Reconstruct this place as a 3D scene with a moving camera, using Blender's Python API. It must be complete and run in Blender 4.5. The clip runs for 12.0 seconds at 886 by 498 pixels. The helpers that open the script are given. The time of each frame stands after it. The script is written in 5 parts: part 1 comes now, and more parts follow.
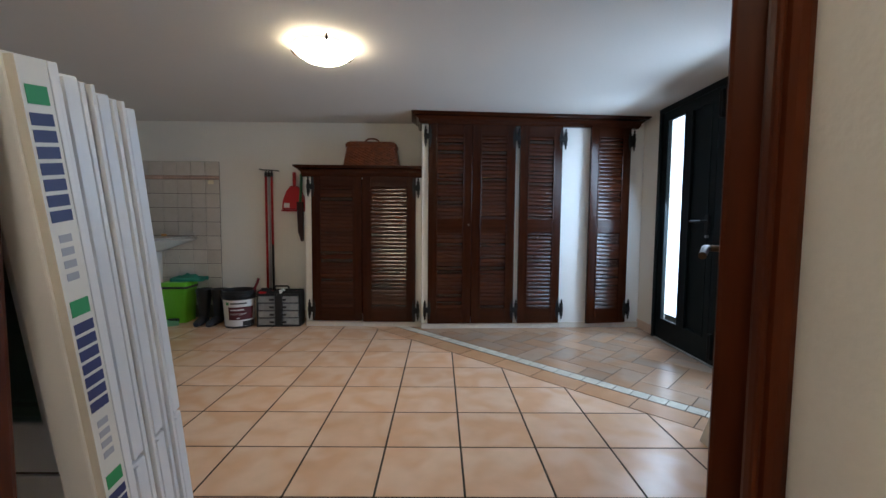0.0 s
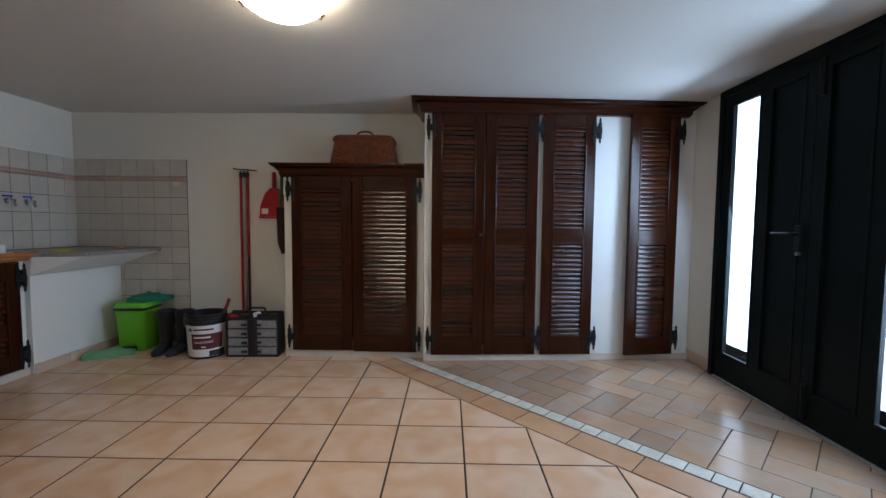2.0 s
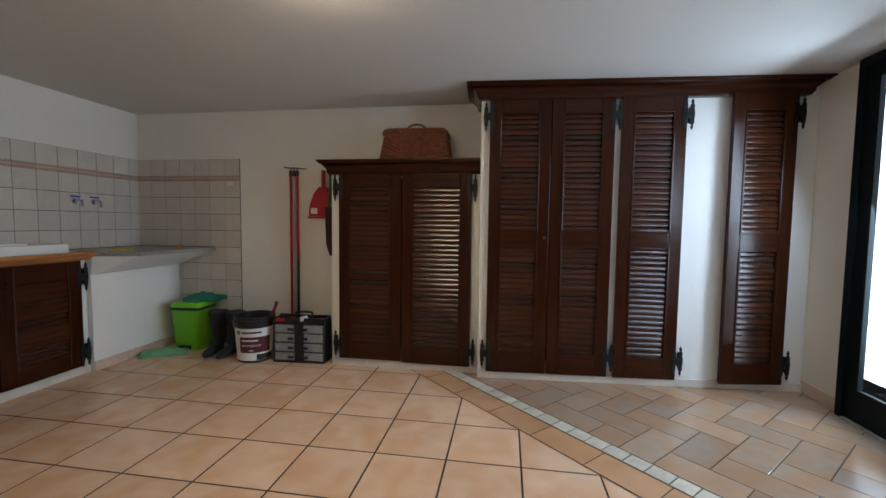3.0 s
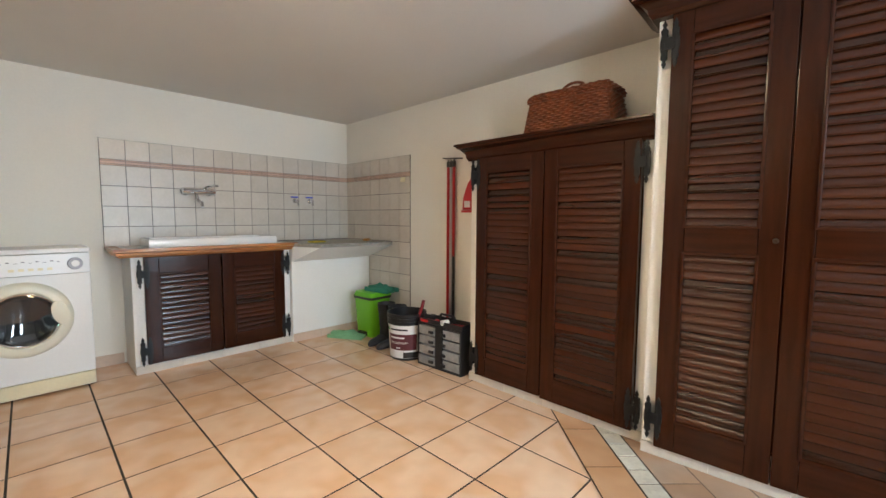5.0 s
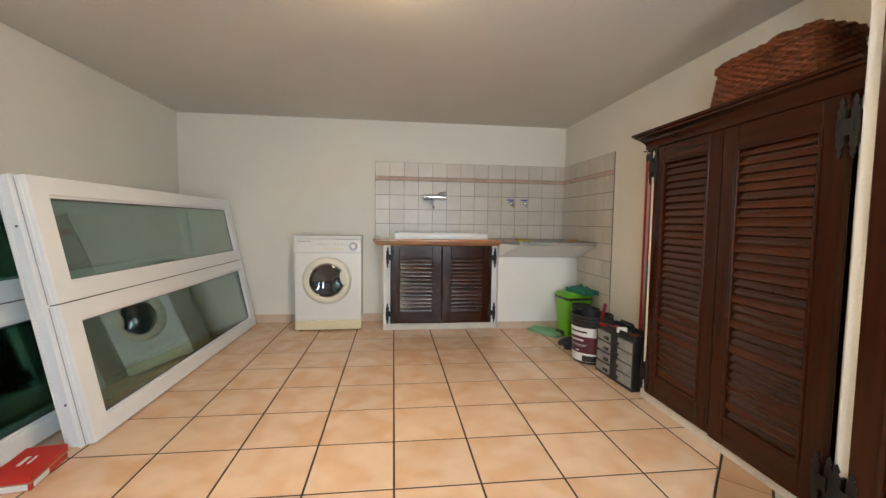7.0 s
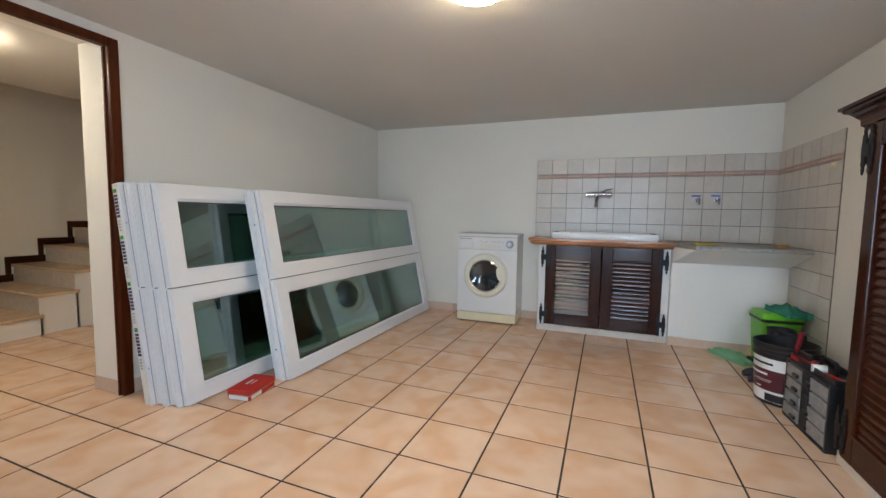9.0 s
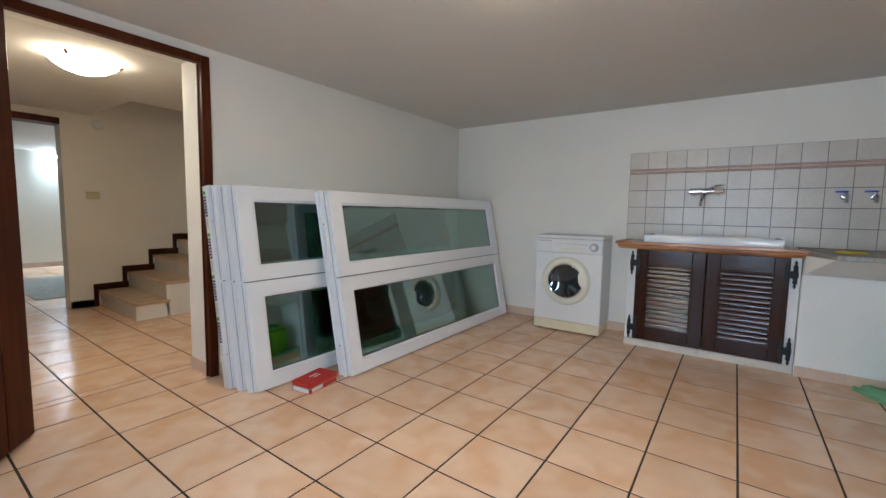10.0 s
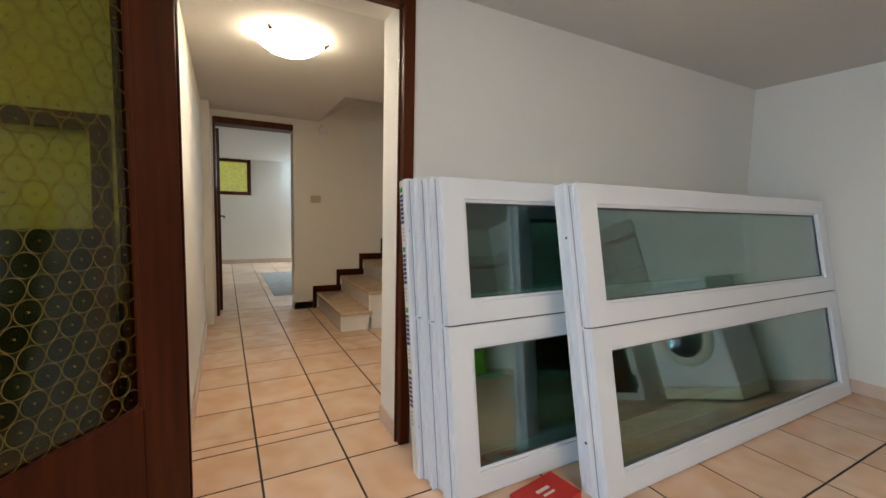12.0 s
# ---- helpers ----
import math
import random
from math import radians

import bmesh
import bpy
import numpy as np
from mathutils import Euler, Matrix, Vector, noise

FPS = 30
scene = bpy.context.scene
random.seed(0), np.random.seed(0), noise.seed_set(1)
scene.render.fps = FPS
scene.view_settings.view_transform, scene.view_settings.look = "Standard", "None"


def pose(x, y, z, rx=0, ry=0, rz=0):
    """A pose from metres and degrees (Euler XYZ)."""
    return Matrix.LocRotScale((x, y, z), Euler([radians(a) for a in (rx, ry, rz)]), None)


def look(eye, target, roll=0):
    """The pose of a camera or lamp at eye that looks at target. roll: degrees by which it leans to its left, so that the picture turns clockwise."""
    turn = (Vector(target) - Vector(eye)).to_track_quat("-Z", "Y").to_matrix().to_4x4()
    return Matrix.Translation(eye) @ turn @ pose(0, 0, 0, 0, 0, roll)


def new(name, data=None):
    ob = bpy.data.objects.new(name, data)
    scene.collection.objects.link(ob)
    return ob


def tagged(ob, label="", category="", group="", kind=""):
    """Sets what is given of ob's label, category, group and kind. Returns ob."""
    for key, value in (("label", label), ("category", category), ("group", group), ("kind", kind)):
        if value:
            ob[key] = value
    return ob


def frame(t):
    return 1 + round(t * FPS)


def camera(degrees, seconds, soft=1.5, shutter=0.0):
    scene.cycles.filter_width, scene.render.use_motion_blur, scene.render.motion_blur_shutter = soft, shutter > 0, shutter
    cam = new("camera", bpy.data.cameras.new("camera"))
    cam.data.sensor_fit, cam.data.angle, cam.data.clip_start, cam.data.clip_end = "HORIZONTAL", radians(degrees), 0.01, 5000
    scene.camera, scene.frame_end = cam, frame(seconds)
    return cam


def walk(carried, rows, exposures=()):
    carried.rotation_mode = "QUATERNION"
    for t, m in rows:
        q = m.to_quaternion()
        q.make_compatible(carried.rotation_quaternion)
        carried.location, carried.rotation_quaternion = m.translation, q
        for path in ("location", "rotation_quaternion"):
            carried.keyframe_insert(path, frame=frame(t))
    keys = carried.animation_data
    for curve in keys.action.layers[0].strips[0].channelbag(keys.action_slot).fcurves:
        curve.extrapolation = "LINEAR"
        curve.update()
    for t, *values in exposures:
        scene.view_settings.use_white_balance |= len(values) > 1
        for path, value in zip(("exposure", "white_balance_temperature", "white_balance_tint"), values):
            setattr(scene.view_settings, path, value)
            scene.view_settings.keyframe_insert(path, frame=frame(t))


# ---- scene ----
cam = camera(94.5, 12.0)
PATH = [
    (0, (0.612, -4.06, 1.078), (0.628, -2.065, 0.947), 0.5),
    (0.5, (0.68, -3.818, 1.103), (0.677, -1.822, 0.98), 0.4),
    (1, (0.703, -3.618, 1.114), (0.698, -1.621, 0.996), 0.4),
    (1.5, (0.671, -3.458, 1.135), (0.669, -1.461, 1.019), 0.5),
    (2, (0.634, -3.331, 1.137), (0.607, -1.335, 1.018), 0.5),
    (2.5, (0.622, -3.176, 1.147), (0.495, -1.184, 1.022), 0.5),
    (3, (0.628, -2.991, 1.152), (0.323, -1.019, 1.026), 0.7),
    (5, (1.096, -2.04, 1.142), (-0.304, -0.619, 0.987), 0.3),
    (5.5, (1.236, -1.853, 1.134), (-0.36, -0.656, 0.982), 0.3),
    (6, (1.395, -1.658, 1.112), (-0.378, -0.744, 0.972), 0.5),
    (6.5, (1.486, -1.518, 1.085), (-0.416, -0.913, 0.954), 0.7),
    (7, (1.598, -1.449, 1.076), (-0.383, -1.208, 0.947), 0.8),
    (9, (1.630, -0.950, 1.116), (-0.224, -1.681, 0.952), 0.9),
    (9.5, (1.516, -0.846, 1.117), (-0.241, -1.787, 0.949), 1.0),
    (10, (1.382, -0.799, 1.126), (-0.241, -1.954, 0.95), 1.0),
    (10.5, (1.285, -0.903, 1.103), (-0.183, -2.249, 0.926), 1.0),
    (11, (1.137, -1.189, 1.111), (-0.164, -2.698, 0.932), 1.0),
    (11.5, (0.98, -1.5, 1.123), (-0.171, -3.125, 0.943), 1.1),
    (12, (0.836, -1.831, 1.126), (-0.105, -3.588, 0.952), 1.3),
]
walk(cam, [(t, look(eye, target, roll)) for t, eye, target, roll in PATH],
     [(0.0, -0.92, 5350, 10), (0.5, -0.85, 5000, 10), (1.5, -0.86, 5100, 10), (2.5, -1.04, 5450, 10), (3.2, -0.66, 5800, 10), (5.0, 0.22, 6050, 10), (5.5, 0.20, 5850, 10), (6.5, 0.08, 6700, 10), (7.2, 0.03, 6300, 10),
      (9.0, -0.17, 5600, 10), (10.5, -0.30, 5520, 10), (12.0, -0.24, 5700, 10)])

# ---- exposure and light ----
CEIL = 2.14
XW, XE, YN, YS = -2.85, 2.70, 0.46, -3.60
world = bpy.data.worlds.new("world")
scene.world = world
world.use_nodes = True
wn = world.node_tree.nodes
sky = wn.new("ShaderNodeTexSky")
sky.sky_type, sky.sun_disc, sky.sun_elevation, sky.sun_rotation = "NISHITA", False, radians(40), radians(200)
wn["Background"].inputs[1].default_value = 0.12
world.node_tree.links.new(sky.outputs[0], wn["Background"].inputs[0])


def lamp_area(name, m, sx, sy, watts, colour):
    data = bpy.data.lights.new(name, "AREA")
    data.shape, data.size, data.size_y, data.energy, data.color = "RECTANGLE", sx, sy, watts, colour
    ob = new(name, data)
    ob.matrix_world = m
    return ob


def lamp_point(name, place, watts, colour, radius=0.02):
    data = bpy.data.lights.new(name, "POINT")
    data.energy, data.color, data.shadow_soft_size = watts, colour, radius
    ob = new(name, data)
    ob.location = place
    return ob


DAY = (0.74, 0.89, 1.0)
BULB = (1.0, 0.74, 0.42)
# skylight in the openings of the outer door's two panes
lamp_area("daylight_pane_narrow", look((2.745, -0.4335, 1.10), (1.745, -0.4335, 0.72)), 0.27, 1.78, 42, DAY)
lamp_area("daylight_pane_wide", look((2.745, -1.5315, 1.10), (1.745, -1.5315, 0.72)), 0.28, 1.78, 42, DAY)
# bulbs in the two ceiling lamps
lamp_point("bulb_room", (-0.10, -1.50, CEIL - 0.062), 8, BULB, 0.022)
lamp_point("bulb_hall", (0.475, -4.42, 2.12 - 0.062), 7.0, BULB, 0.022)

# ---- materials ----


def mat(name, colour, rough=0.5, metal=0.0, vary=0.12, scale=6.0, grain=60.0, bump=0.05, stretch=(1, 1, 1),
        second=None, rand=0.0, island=False, coat=0.0, spec=0.5, transmission=0.0, emit=None, stain=0.0, roughvary=0.0, soft=False):
    """A node material: two scales of colour variation, optional random tone by piece, fine relief."""
    m = bpy.data.materials.new(name)
    m.use_nodes = True
    nt = m.node_tree
    n, l = nt.nodes, nt.links
    b = n["Principled BSDF"]
    b.inputs["Roughness"].default_value = rough
    b.inputs["Metallic"].default_value = metal
    b.inputs["Specular IOR Level"].default_value = spec
    b.inputs["Coat Weight"].default_value = coat
    b.inputs["Coat Roughness"].default_value = 0.15
    b.inputs["Transmission Weight"].default_value = transmission
    co = n.new("ShaderNodeTexCoord")
    mp = n.new("ShaderNodeMapping")
    mp.inputs["Scale"].default_value = stretch
    l.new(co.outputs["Object"], mp.inputs["Vector"])
    vec = mp.outputs["Vector"]
    if rand:
        info = n.new("ShaderNodeObjectInfo")
        shift = n.new("ShaderNodeVectorMath")
        shift.operation = "MULTIPLY_ADD"
        comb = n.new("ShaderNodeCombineXYZ")
        for k in range(3):
            l.new(info.outputs["Random"], comb.inputs[k])
        l.new(comb.outputs[0], shift.inputs[0])
        shift.inputs[1].default_value = (37, 53, 71)
        l.new(vec, shift.inputs[2])
        vec = shift.outputs[0]
    n1 = n.new("ShaderNodeTexNoise")
    n1.inputs["Scale"].default_value, n1.inputs["Detail"].default_value = scale, 0 if soft else 2
    n2 = n.new("ShaderNodeTexNoise")
    n2.inputs["Scale"].default_value, n2.inputs["Detail"].default_value = grain, 1 if soft else 6
    n1.inputs["Distortion"].default_value = 0.8 if soft else 0.0
    l.new(vec, n1.inputs["Vector"])
    l.new(vec, n2.inputs["Vector"])
    ramp = n.new("ShaderNodeMapRange")
    ramp.inputs["From Min"].default_value, ramp.inputs["From Max"].default_value = 0.3, 0.7
    l.new(n1.outputs["Fac"], ramp.inputs["Value"])
    mixa = n.new("ShaderNodeMix")
    mixa.data_type = "RGBA"
    dark = second or tuple(c * (1 - 2 * vary) for c in colour)
    mixa.inputs["A"].default_value = (*dark, 1)
    mixa.inputs["B"].default_value = (*colour, 1)
    l.new(ramp.outputs[0], mixa.inputs["Factor"])
    hsv = n.new("ShaderNodeHueSaturation")
    l.new(mixa.outputs["Result"], hsv.inputs["Color"])
    val = n.new("ShaderNodeMapRange")
    val.inputs["From Min"].default_value, val.inputs["From Max"].default_value = 0.25, 0.75
    val.inputs["To Min"].default_value, val.inputs["To Max"].default_value = 1 - vary, 1 + vary
    l.new(n2.outputs["Fac"], val.inputs["Value"])
    last = val.outputs[0]
    if rand or island:
        src = info.outputs["Random"] if rand else n.new("ShaderNodeNewGeometry").outputs["Random Per Island"]
        tone = n.new("ShaderNodeMapRange")
        amount = rand or 0.12
        tone.inputs["To Min"].default_value, tone.inputs["To Max"].default_value = 1 - amount, 1 + amount
        l.new(src, tone.inputs["Value"])
        mul = n.new("ShaderNodeMath")
        mul.operation = "MULTIPLY"
        l.new(last, mul.inputs[0])
        l.new(tone.outputs[0], mul.inputs[1])
        last = mul.outputs[0]
    l.new(last, hsv.inputs["Value"])
    out = hsv.outputs["Color"]
    if stain:
        n3 = n.new("ShaderNodeTexNoise")
        n3.inputs["Scale"].default_value, n3.inputs["Detail"].default_value = 1.3, 3
        l.new(vec, n3.inputs["Vector"])
        r3 = n.new("ShaderNodeMapRange")
        r3.inputs["From Min"].default_value, r3.inputs["From Max"].default_value = 0.5, 0.75
        r3.inputs["To Max"].default_value = stain
        l.new(n3.outputs["Fac"], r3.inputs["Value"])
        mixb = n.new("ShaderNodeMix")
        mixb.data_type = "RGBA"
        l.new(r3.outputs[0], mixb.inputs["Factor"])
        l.new(out, mixb.inputs["A"])
        mixb.inputs["B"].default_value = (*(c * f for c, f in zip(colour, (0.94, 0.80, 0.66))), 1)
        out = mixb.outputs["Result"]
    l.new(out, b.inputs["Base Color"])
    if roughvary:
        rv = n.new("ShaderNodeMapRange")
        rv.inputs["To Min"].default_value, rv.inputs["To Max"].default_value = max(0.02, rough - roughvary), min(1, rough + roughvary)
        l.new(n1.outputs["Fac"], rv.inputs["Value"])
        l.new(rv.outputs[0], b.inputs["Roughness"])
    if bump:
        bp = n.new("ShaderNodeBump")
        bp.inputs["Strength"].default_value, bp.inputs["Distance"].default_value = bump, 0.01
        l.new(n2.outputs["Fac"], bp.inputs["Height"])
        l.new(bp.outputs[0], b.inputs["Normal"])
    if emit:
        b.inputs["Emission Color"].default_value = (*emit[0], 1)
        b.inputs["Emission Strength"].default_value = emit[1]
    return m


def glass(name, colour, rough=0.02, clear=0.85, bump=0.0, gloss=0.05, edge=0.85):
    """Thin glass: clear with a tint, with a mirror's gloss by angle."""
    m = bpy.data.materials.new(name)
    m.use_nodes = True
    n, l = m.node_tree.nodes, m.node_tree.links
    n.remove(n["Principled BSDF"])
    tr = n.new("ShaderNodeBsdfTransparent")
    tr.inputs[0].default_value = (*(c * clear for c in colour), 1)
    gl = n.new("ShaderNodeBsdfGlossy")
    gl.inputs["Roughness"].default_value = rough
    fr = n.new("ShaderNodeLayerWeight")
    fr.inputs["Blend"].default_value = 0.5
    pw = n.new("ShaderNodeMath")
    pw.operation = "POWER"
    l.new(fr.outputs["Facing"], pw.inputs[0])
    pw.inputs[1].default_value = 3.5
    sc = n.new("ShaderNodeMath")
    sc.operation = "MULTIPLY_ADD"
    l.new(pw.outputs[0], sc.inputs[0])
    sc.inputs[1].default_value, sc.inputs[2].default_value = edge, gloss
    sc.use_clamp = True
    mx = n.new("ShaderNodeMixShader")
    l.new(sc.outputs[0], mx.inputs[0])
    l.new(tr.outputs[0], mx.inputs[1])
    l.new(gl.outputs[0], mx.inputs[2])
    l.new(mx.outputs[0], n["Material Output"].inputs[0])
    if bump:
        co = n.new("ShaderNodeTexCoord")
        nz = n.new("ShaderNodeTexNoise")
        nz.inputs["Scale"].default_value = 18
        l.new(co.outputs["Object"], nz.inputs["Vector"])
        bp = n.new("ShaderNodeBump")
        bp.inputs["Strength"].default_value = bump
        l.new(nz.outputs["Fac"], bp.inputs["Height"])
        l.new(bp.outputs[0], gl.inputs["Normal"])
        l.new(bp.outputs[0], fr.inputs["Normal"])
    return m


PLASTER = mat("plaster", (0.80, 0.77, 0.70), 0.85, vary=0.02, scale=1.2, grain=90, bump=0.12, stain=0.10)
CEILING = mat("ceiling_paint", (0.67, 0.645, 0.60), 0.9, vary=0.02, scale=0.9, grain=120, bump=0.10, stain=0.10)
PLASTER_NEW = mat("white_masonry", (0.84, 0.83, 0.80), 0.8, vary=0.02, scale=2, grain=80, bump=0.15, stain=0.06)
TILE = mat("floor_tile_glazed", (0.76, 0.545, 0.39), 0.25, vary=0.03, scale=5.5, grain=15, bump=0.0, second=(0.70, 0.44, 0.275), rand=0.045, soft=True)
TILE_FAR = mat("floor_tile_far", (0.76, 0.55, 0.40), 0.27, vary=0.03, scale=4, grain=14, bump=0.0, second=(0.73, 0.49, 0.33), island=True, soft=True)
GROUT = mat("grout", (0.075, 0.058, 0.045), 0.95, vary=0.2, scale=8, grain=90, bump=0.2, spec=0.1)
BAND = mat("terracotta_band", (0.44, 0.24, 0.12), 0.32, vary=0.04, scale=4, grain=14, bump=0.006, rand=0.16, second=(0.50, 0.30, 0.17), soft=True)
STONE = mat("pale_stone_setts", (0.62, 0.58, 0.49), 0.45, vary=0.10, scale=18, grain=70, bump=0.25, rand=0.10)
HERR = mat("herringbone_tile", (0.37, 0.275, 0.205), 0.20, vary=0.05, scale=3.5, grain=14, bump=0.006, rand=0.16, second=(0.39, 0.235, 0.14), soft=True)
SKIRT = mat("skirting_tile", (0.66, 0.50, 0.39), 0.35, vary=0.05, scale=6, grain=40, bump=0.02, rand=0.06)
SKIRT_PALE = mat("skirting_tile_pale", (0.70, 0.64, 0.56), 0.35, vary=0.05, scale=6, grain=40, bump=0.02, rand=0.06)
WALNUT = mat("walnut_varnished", (0.039, 0.0098, 0.0030), 0.20, vary=0.06, scale=5, grain=30, bump=0.003, stretch=(6, 6, 0.5), second=(0.025, 0.0062, 0.0019), spec=0.22)
WALNUT_SLAT = mat("walnut_slat", (0.049, 0.0120, 0.0034), 0.20, vary=0.06, scale=4, grain=30, bump=0.002, stretch=(0.6, 6, 6), second=(0.034, 0.0084, 0.0025), rand=0.30, spec=0.5)
WALNUT_H = mat("walnut_moulding", (0.041, 0.0102, 0.0031), 0.20, vary=0.06, scale=5, grain=30, bump=0.003, stretch=(0.5, 6, 6), second=(0.027, 0.0066, 0.0020), spec=0.25)
PINE = mat("pine_edge", (0.50, 0.21, 0.055), 0.38, vary=0.2, scale=6, grain=40, bump=0.05, stretch=(6, 0.7, 6), second=(0.24, 0.08, 0.022), coat=0.3)
DOORWOOD = mat("mahogany_door", (0.088, 0.0195, 0.0042), 0.42, vary=0.10, scale=4, grain=25, bump=0.004, stretch=(6, 6, 0.5), second=(0.052, 0.0105, 0.0024), spec=0.14)
IRON = mat("black_iron", (0.010, 0.010, 0.010), 0.5, metal=0.0, vary=0.2, bump=0.08, spec=0.3)
DOORPAINT = mat("dark_green_black_paint", (0.004, 0.008, 0.009), 0.48, vary=0.12, scale=3, grain=70, bump=0.02, spec=0.15)
WHITEPVC = mat("white_pvc", (0.80, 0.81, 0.83), 0.3, vary=0.008, scale=2, grain=8, bump=0.0, soft=True)
PVC_CREAM = mat("cream_painted_casement", (0.56, 0.51, 0.42), 0.45, vary=0.05, scale=5, grain=30, bump=0.02)
PVC_AGED = mat("white_pvc_film", (0.76, 0.74, 0.68), 0.4, vary=0.02, scale=3, grain=10, bump=0.0, soft=True)
GASKET = mat("grey_gasket", (0.10, 0.10, 0.11), 0.7)
BRONZE = mat("dark_bronze", (0.11, 0.075, 0.048), 0.42, metal=0.9, vary=0.1)
CHROME = mat("chrome", (0.75, 0.75, 0.76), 0.12, metal=1.0, vary=0.02, bump=0)
STEEL = mat("brushed_steel", (0.5, 0.5, 0.5), 0.35, metal=1.0, vary=0.05)
ENAMEL = mat("white_enamel", (0.80, 0.80, 0.79), 0.25, vary=0.015, scale=3, bump=0.005)
CREAM = mat("cream_plastic", (0.78, 0.70, 0.48), 0.35, vary=0.03, bump=0.01)
IVORY = mat("ivory_plastic", (0.78, 0.75, 0.62), 0.3, vary=0.02, bump=0.0)
CERAMIC = mat("white_ceramic", (0.85, 0.85, 0.84), 0.12, vary=0.01, bump=0)
BLACKP = mat("black_plastic", (0.015, 0.015, 0.016), 0.4, vary=0.1, bump=0.02)
RUBBER = mat("black_rubber", (0.016, 0.017, 0.02), 0.55, vary=0.15, bump=0.05)
SOLE = mat("blue_grey_rubber", (0.035, 0.042, 0.06), 0.6, vary=0.15, bump=0.05)
GREEN = mat("lime_plastic", (0.16, 0.50, 0.012), 0.35, vary=0.03, bump=0.01)
TEAL = mat("teal_cloth", (0.035, 0.22, 0.15), 0.9, vary=0.1, grain=200, bump=0.3)
CLOTH = mat("pale_green_cloth", (0.22, 0.46, 0.25), 0.9, vary=0.1, grain=200, bump=0.3)
RED = mat("red_plastic", (0.44, 0.010, 0.014), 0.35, vary=0.04, bump=0.01)
REDCARD = mat("red_card", (0.50, 0.025, 0.018), 0.5, vary=0.05, bump=0.02)
CARD = mat("brown_card", (0.42, 0.27, 0.15), 0.8, vary=0.08, bump=0.05)
MAROON = mat("maroon_print", (0.09, 0.012, 0.018), 0.4, vary=0.04, bump=0)
LABEL = mat("white_label", (0.78, 0.78, 0.76), 0.45, vary=0.02, bump=0)
BLUE = mat("blue_plastic", (0.015, 0.06, 0.60), 0.35, vary=0.03, bump=0)
NAVY = mat("navy_print", (0.02, 0.025, 0.13), 0.5, vary=0.05, bump=0)
GREYPRINT = mat("grey_print", (0.40, 0.41, 0.46), 0.5, vary=0.04, bump=0)
GREENPRINT = mat("green_print", (0.03, 0.30, 0.08), 0.5, vary=0.05, bump=0)
WALLTILE = mat("grey_wall_tile", (0.57, 0.52, 0.45), 0.30, vary=0.05, scale=9, grain=50, bump=0.03, rand=0.05, second=(0.61, 0.56, 0.50))
WALLGROUT = mat("wall_grout", (0.19, 0.175, 0.155), 0.9, vary=0.1, bump=0.1)
PINKTILE = mat("pink_border_tile", (0.60, 0.40, 0.31), 0.35, vary=0.06, scale=14, grain=50, bump=0.05, rand=0.08)
SLAB = mat("grey_granite", (0.36, 0.34, 0.30), 0.4, vary=0.20, scale=40, grain=160, bump=0.04)
WICKER = mat("wicker", (0.23, 0.058, 0.014), 0.38, vary=0.14, scale=25, grain=90, bump=0.05, second=(0.11, 0.024, 0.006))
CLEARBOX = mat("clear_grey_plastic", (0.30, 0.30, 0.30), 0.25, vary=0.10, scale=20, bump=0.02)
MARBLE_PALE = mat("pale_marble", (0.58, 0.50, 0.41), 0.25, vary=0.10, scale=6, grain=25, bump=0.01, second=(0.52, 0.47, 0.41))
MARBLE = mat("beige_marble", (0.60, 0.44, 0.28), 0.25, vary=0.10, scale=6, grain=25, bump=0.01, second=(0.50, 0.37, 0.25))
RUG = mat("grey_rug", (0.42, 0.41, 0.38), 0.95, vary=0.12, scale=12, grain=200, bump=0.4)
SWITCH = mat("ivory_switch", (0.55, 0.49, 0.33), 0.4, vary=0.02, bump=0)
LAMPRIM = mat("opal_glass_rim", (0.9, 0.84, 0.72), 0.25, vary=0.02, bump=0, emit=((1.0, 0.84, 0.58), 2.2))
SHADE = mat("opal_lamp_glass", (0.9, 0.87, 0.8), 0.3, vary=0.01, bump=0, emit=((1.0, 0.76, 0.45), 64.0))
SHADE_HALL = mat("opal_lamp_glass_hall", (0.9, 0.87, 0.8), 0.3, vary=0.01, bump=0, emit=((1.0, 0.80, 0.52), 50.0))
# glow of the hidden tube added to light the far room
ADDED_TUBE = mat("added_lit_tube", (0.9, 0.9, 0.9), 0.3, vary=0.0, bump=0, emit=((0.80, 0.95, 1.0), 520.0))
PANE = glass("window_pane", (0.76, 0.94, 0.88), 0.01, 0.94, gloss=0.20)
PANE_CLEAR = glass("door_pane", (1, 1, 1), 0.05, 0.95)
PANE_YELLOW = glass("yellow_bottle_glass", (0.82, 0.76, 0.20), 0.08, 0.74, bump=0.4, edge=0.25)
RINGGLASS = mat("yellow_glass_rings", (0.20, 0.14, 0.02), 0.10, vary=0.1, bump=0.0)
# opaque pane; its faint emission stands in for light passing through the glass
YELLOWPANE = mat("yellow_glass_with_glow", (0.42, 0.40, 0.06), 0.2, vary=0.15, scale=20, bump=0.1, emit=((0.75, 0.72, 0.15), 0.35))
SKYGLOW = mat("bright_outdoors", (1, 1, 1), 1.0, vary=0.0, bump=0, emit=((0.86, 0.95, 1.0), 5.0))

# ---- mesh helpers ----


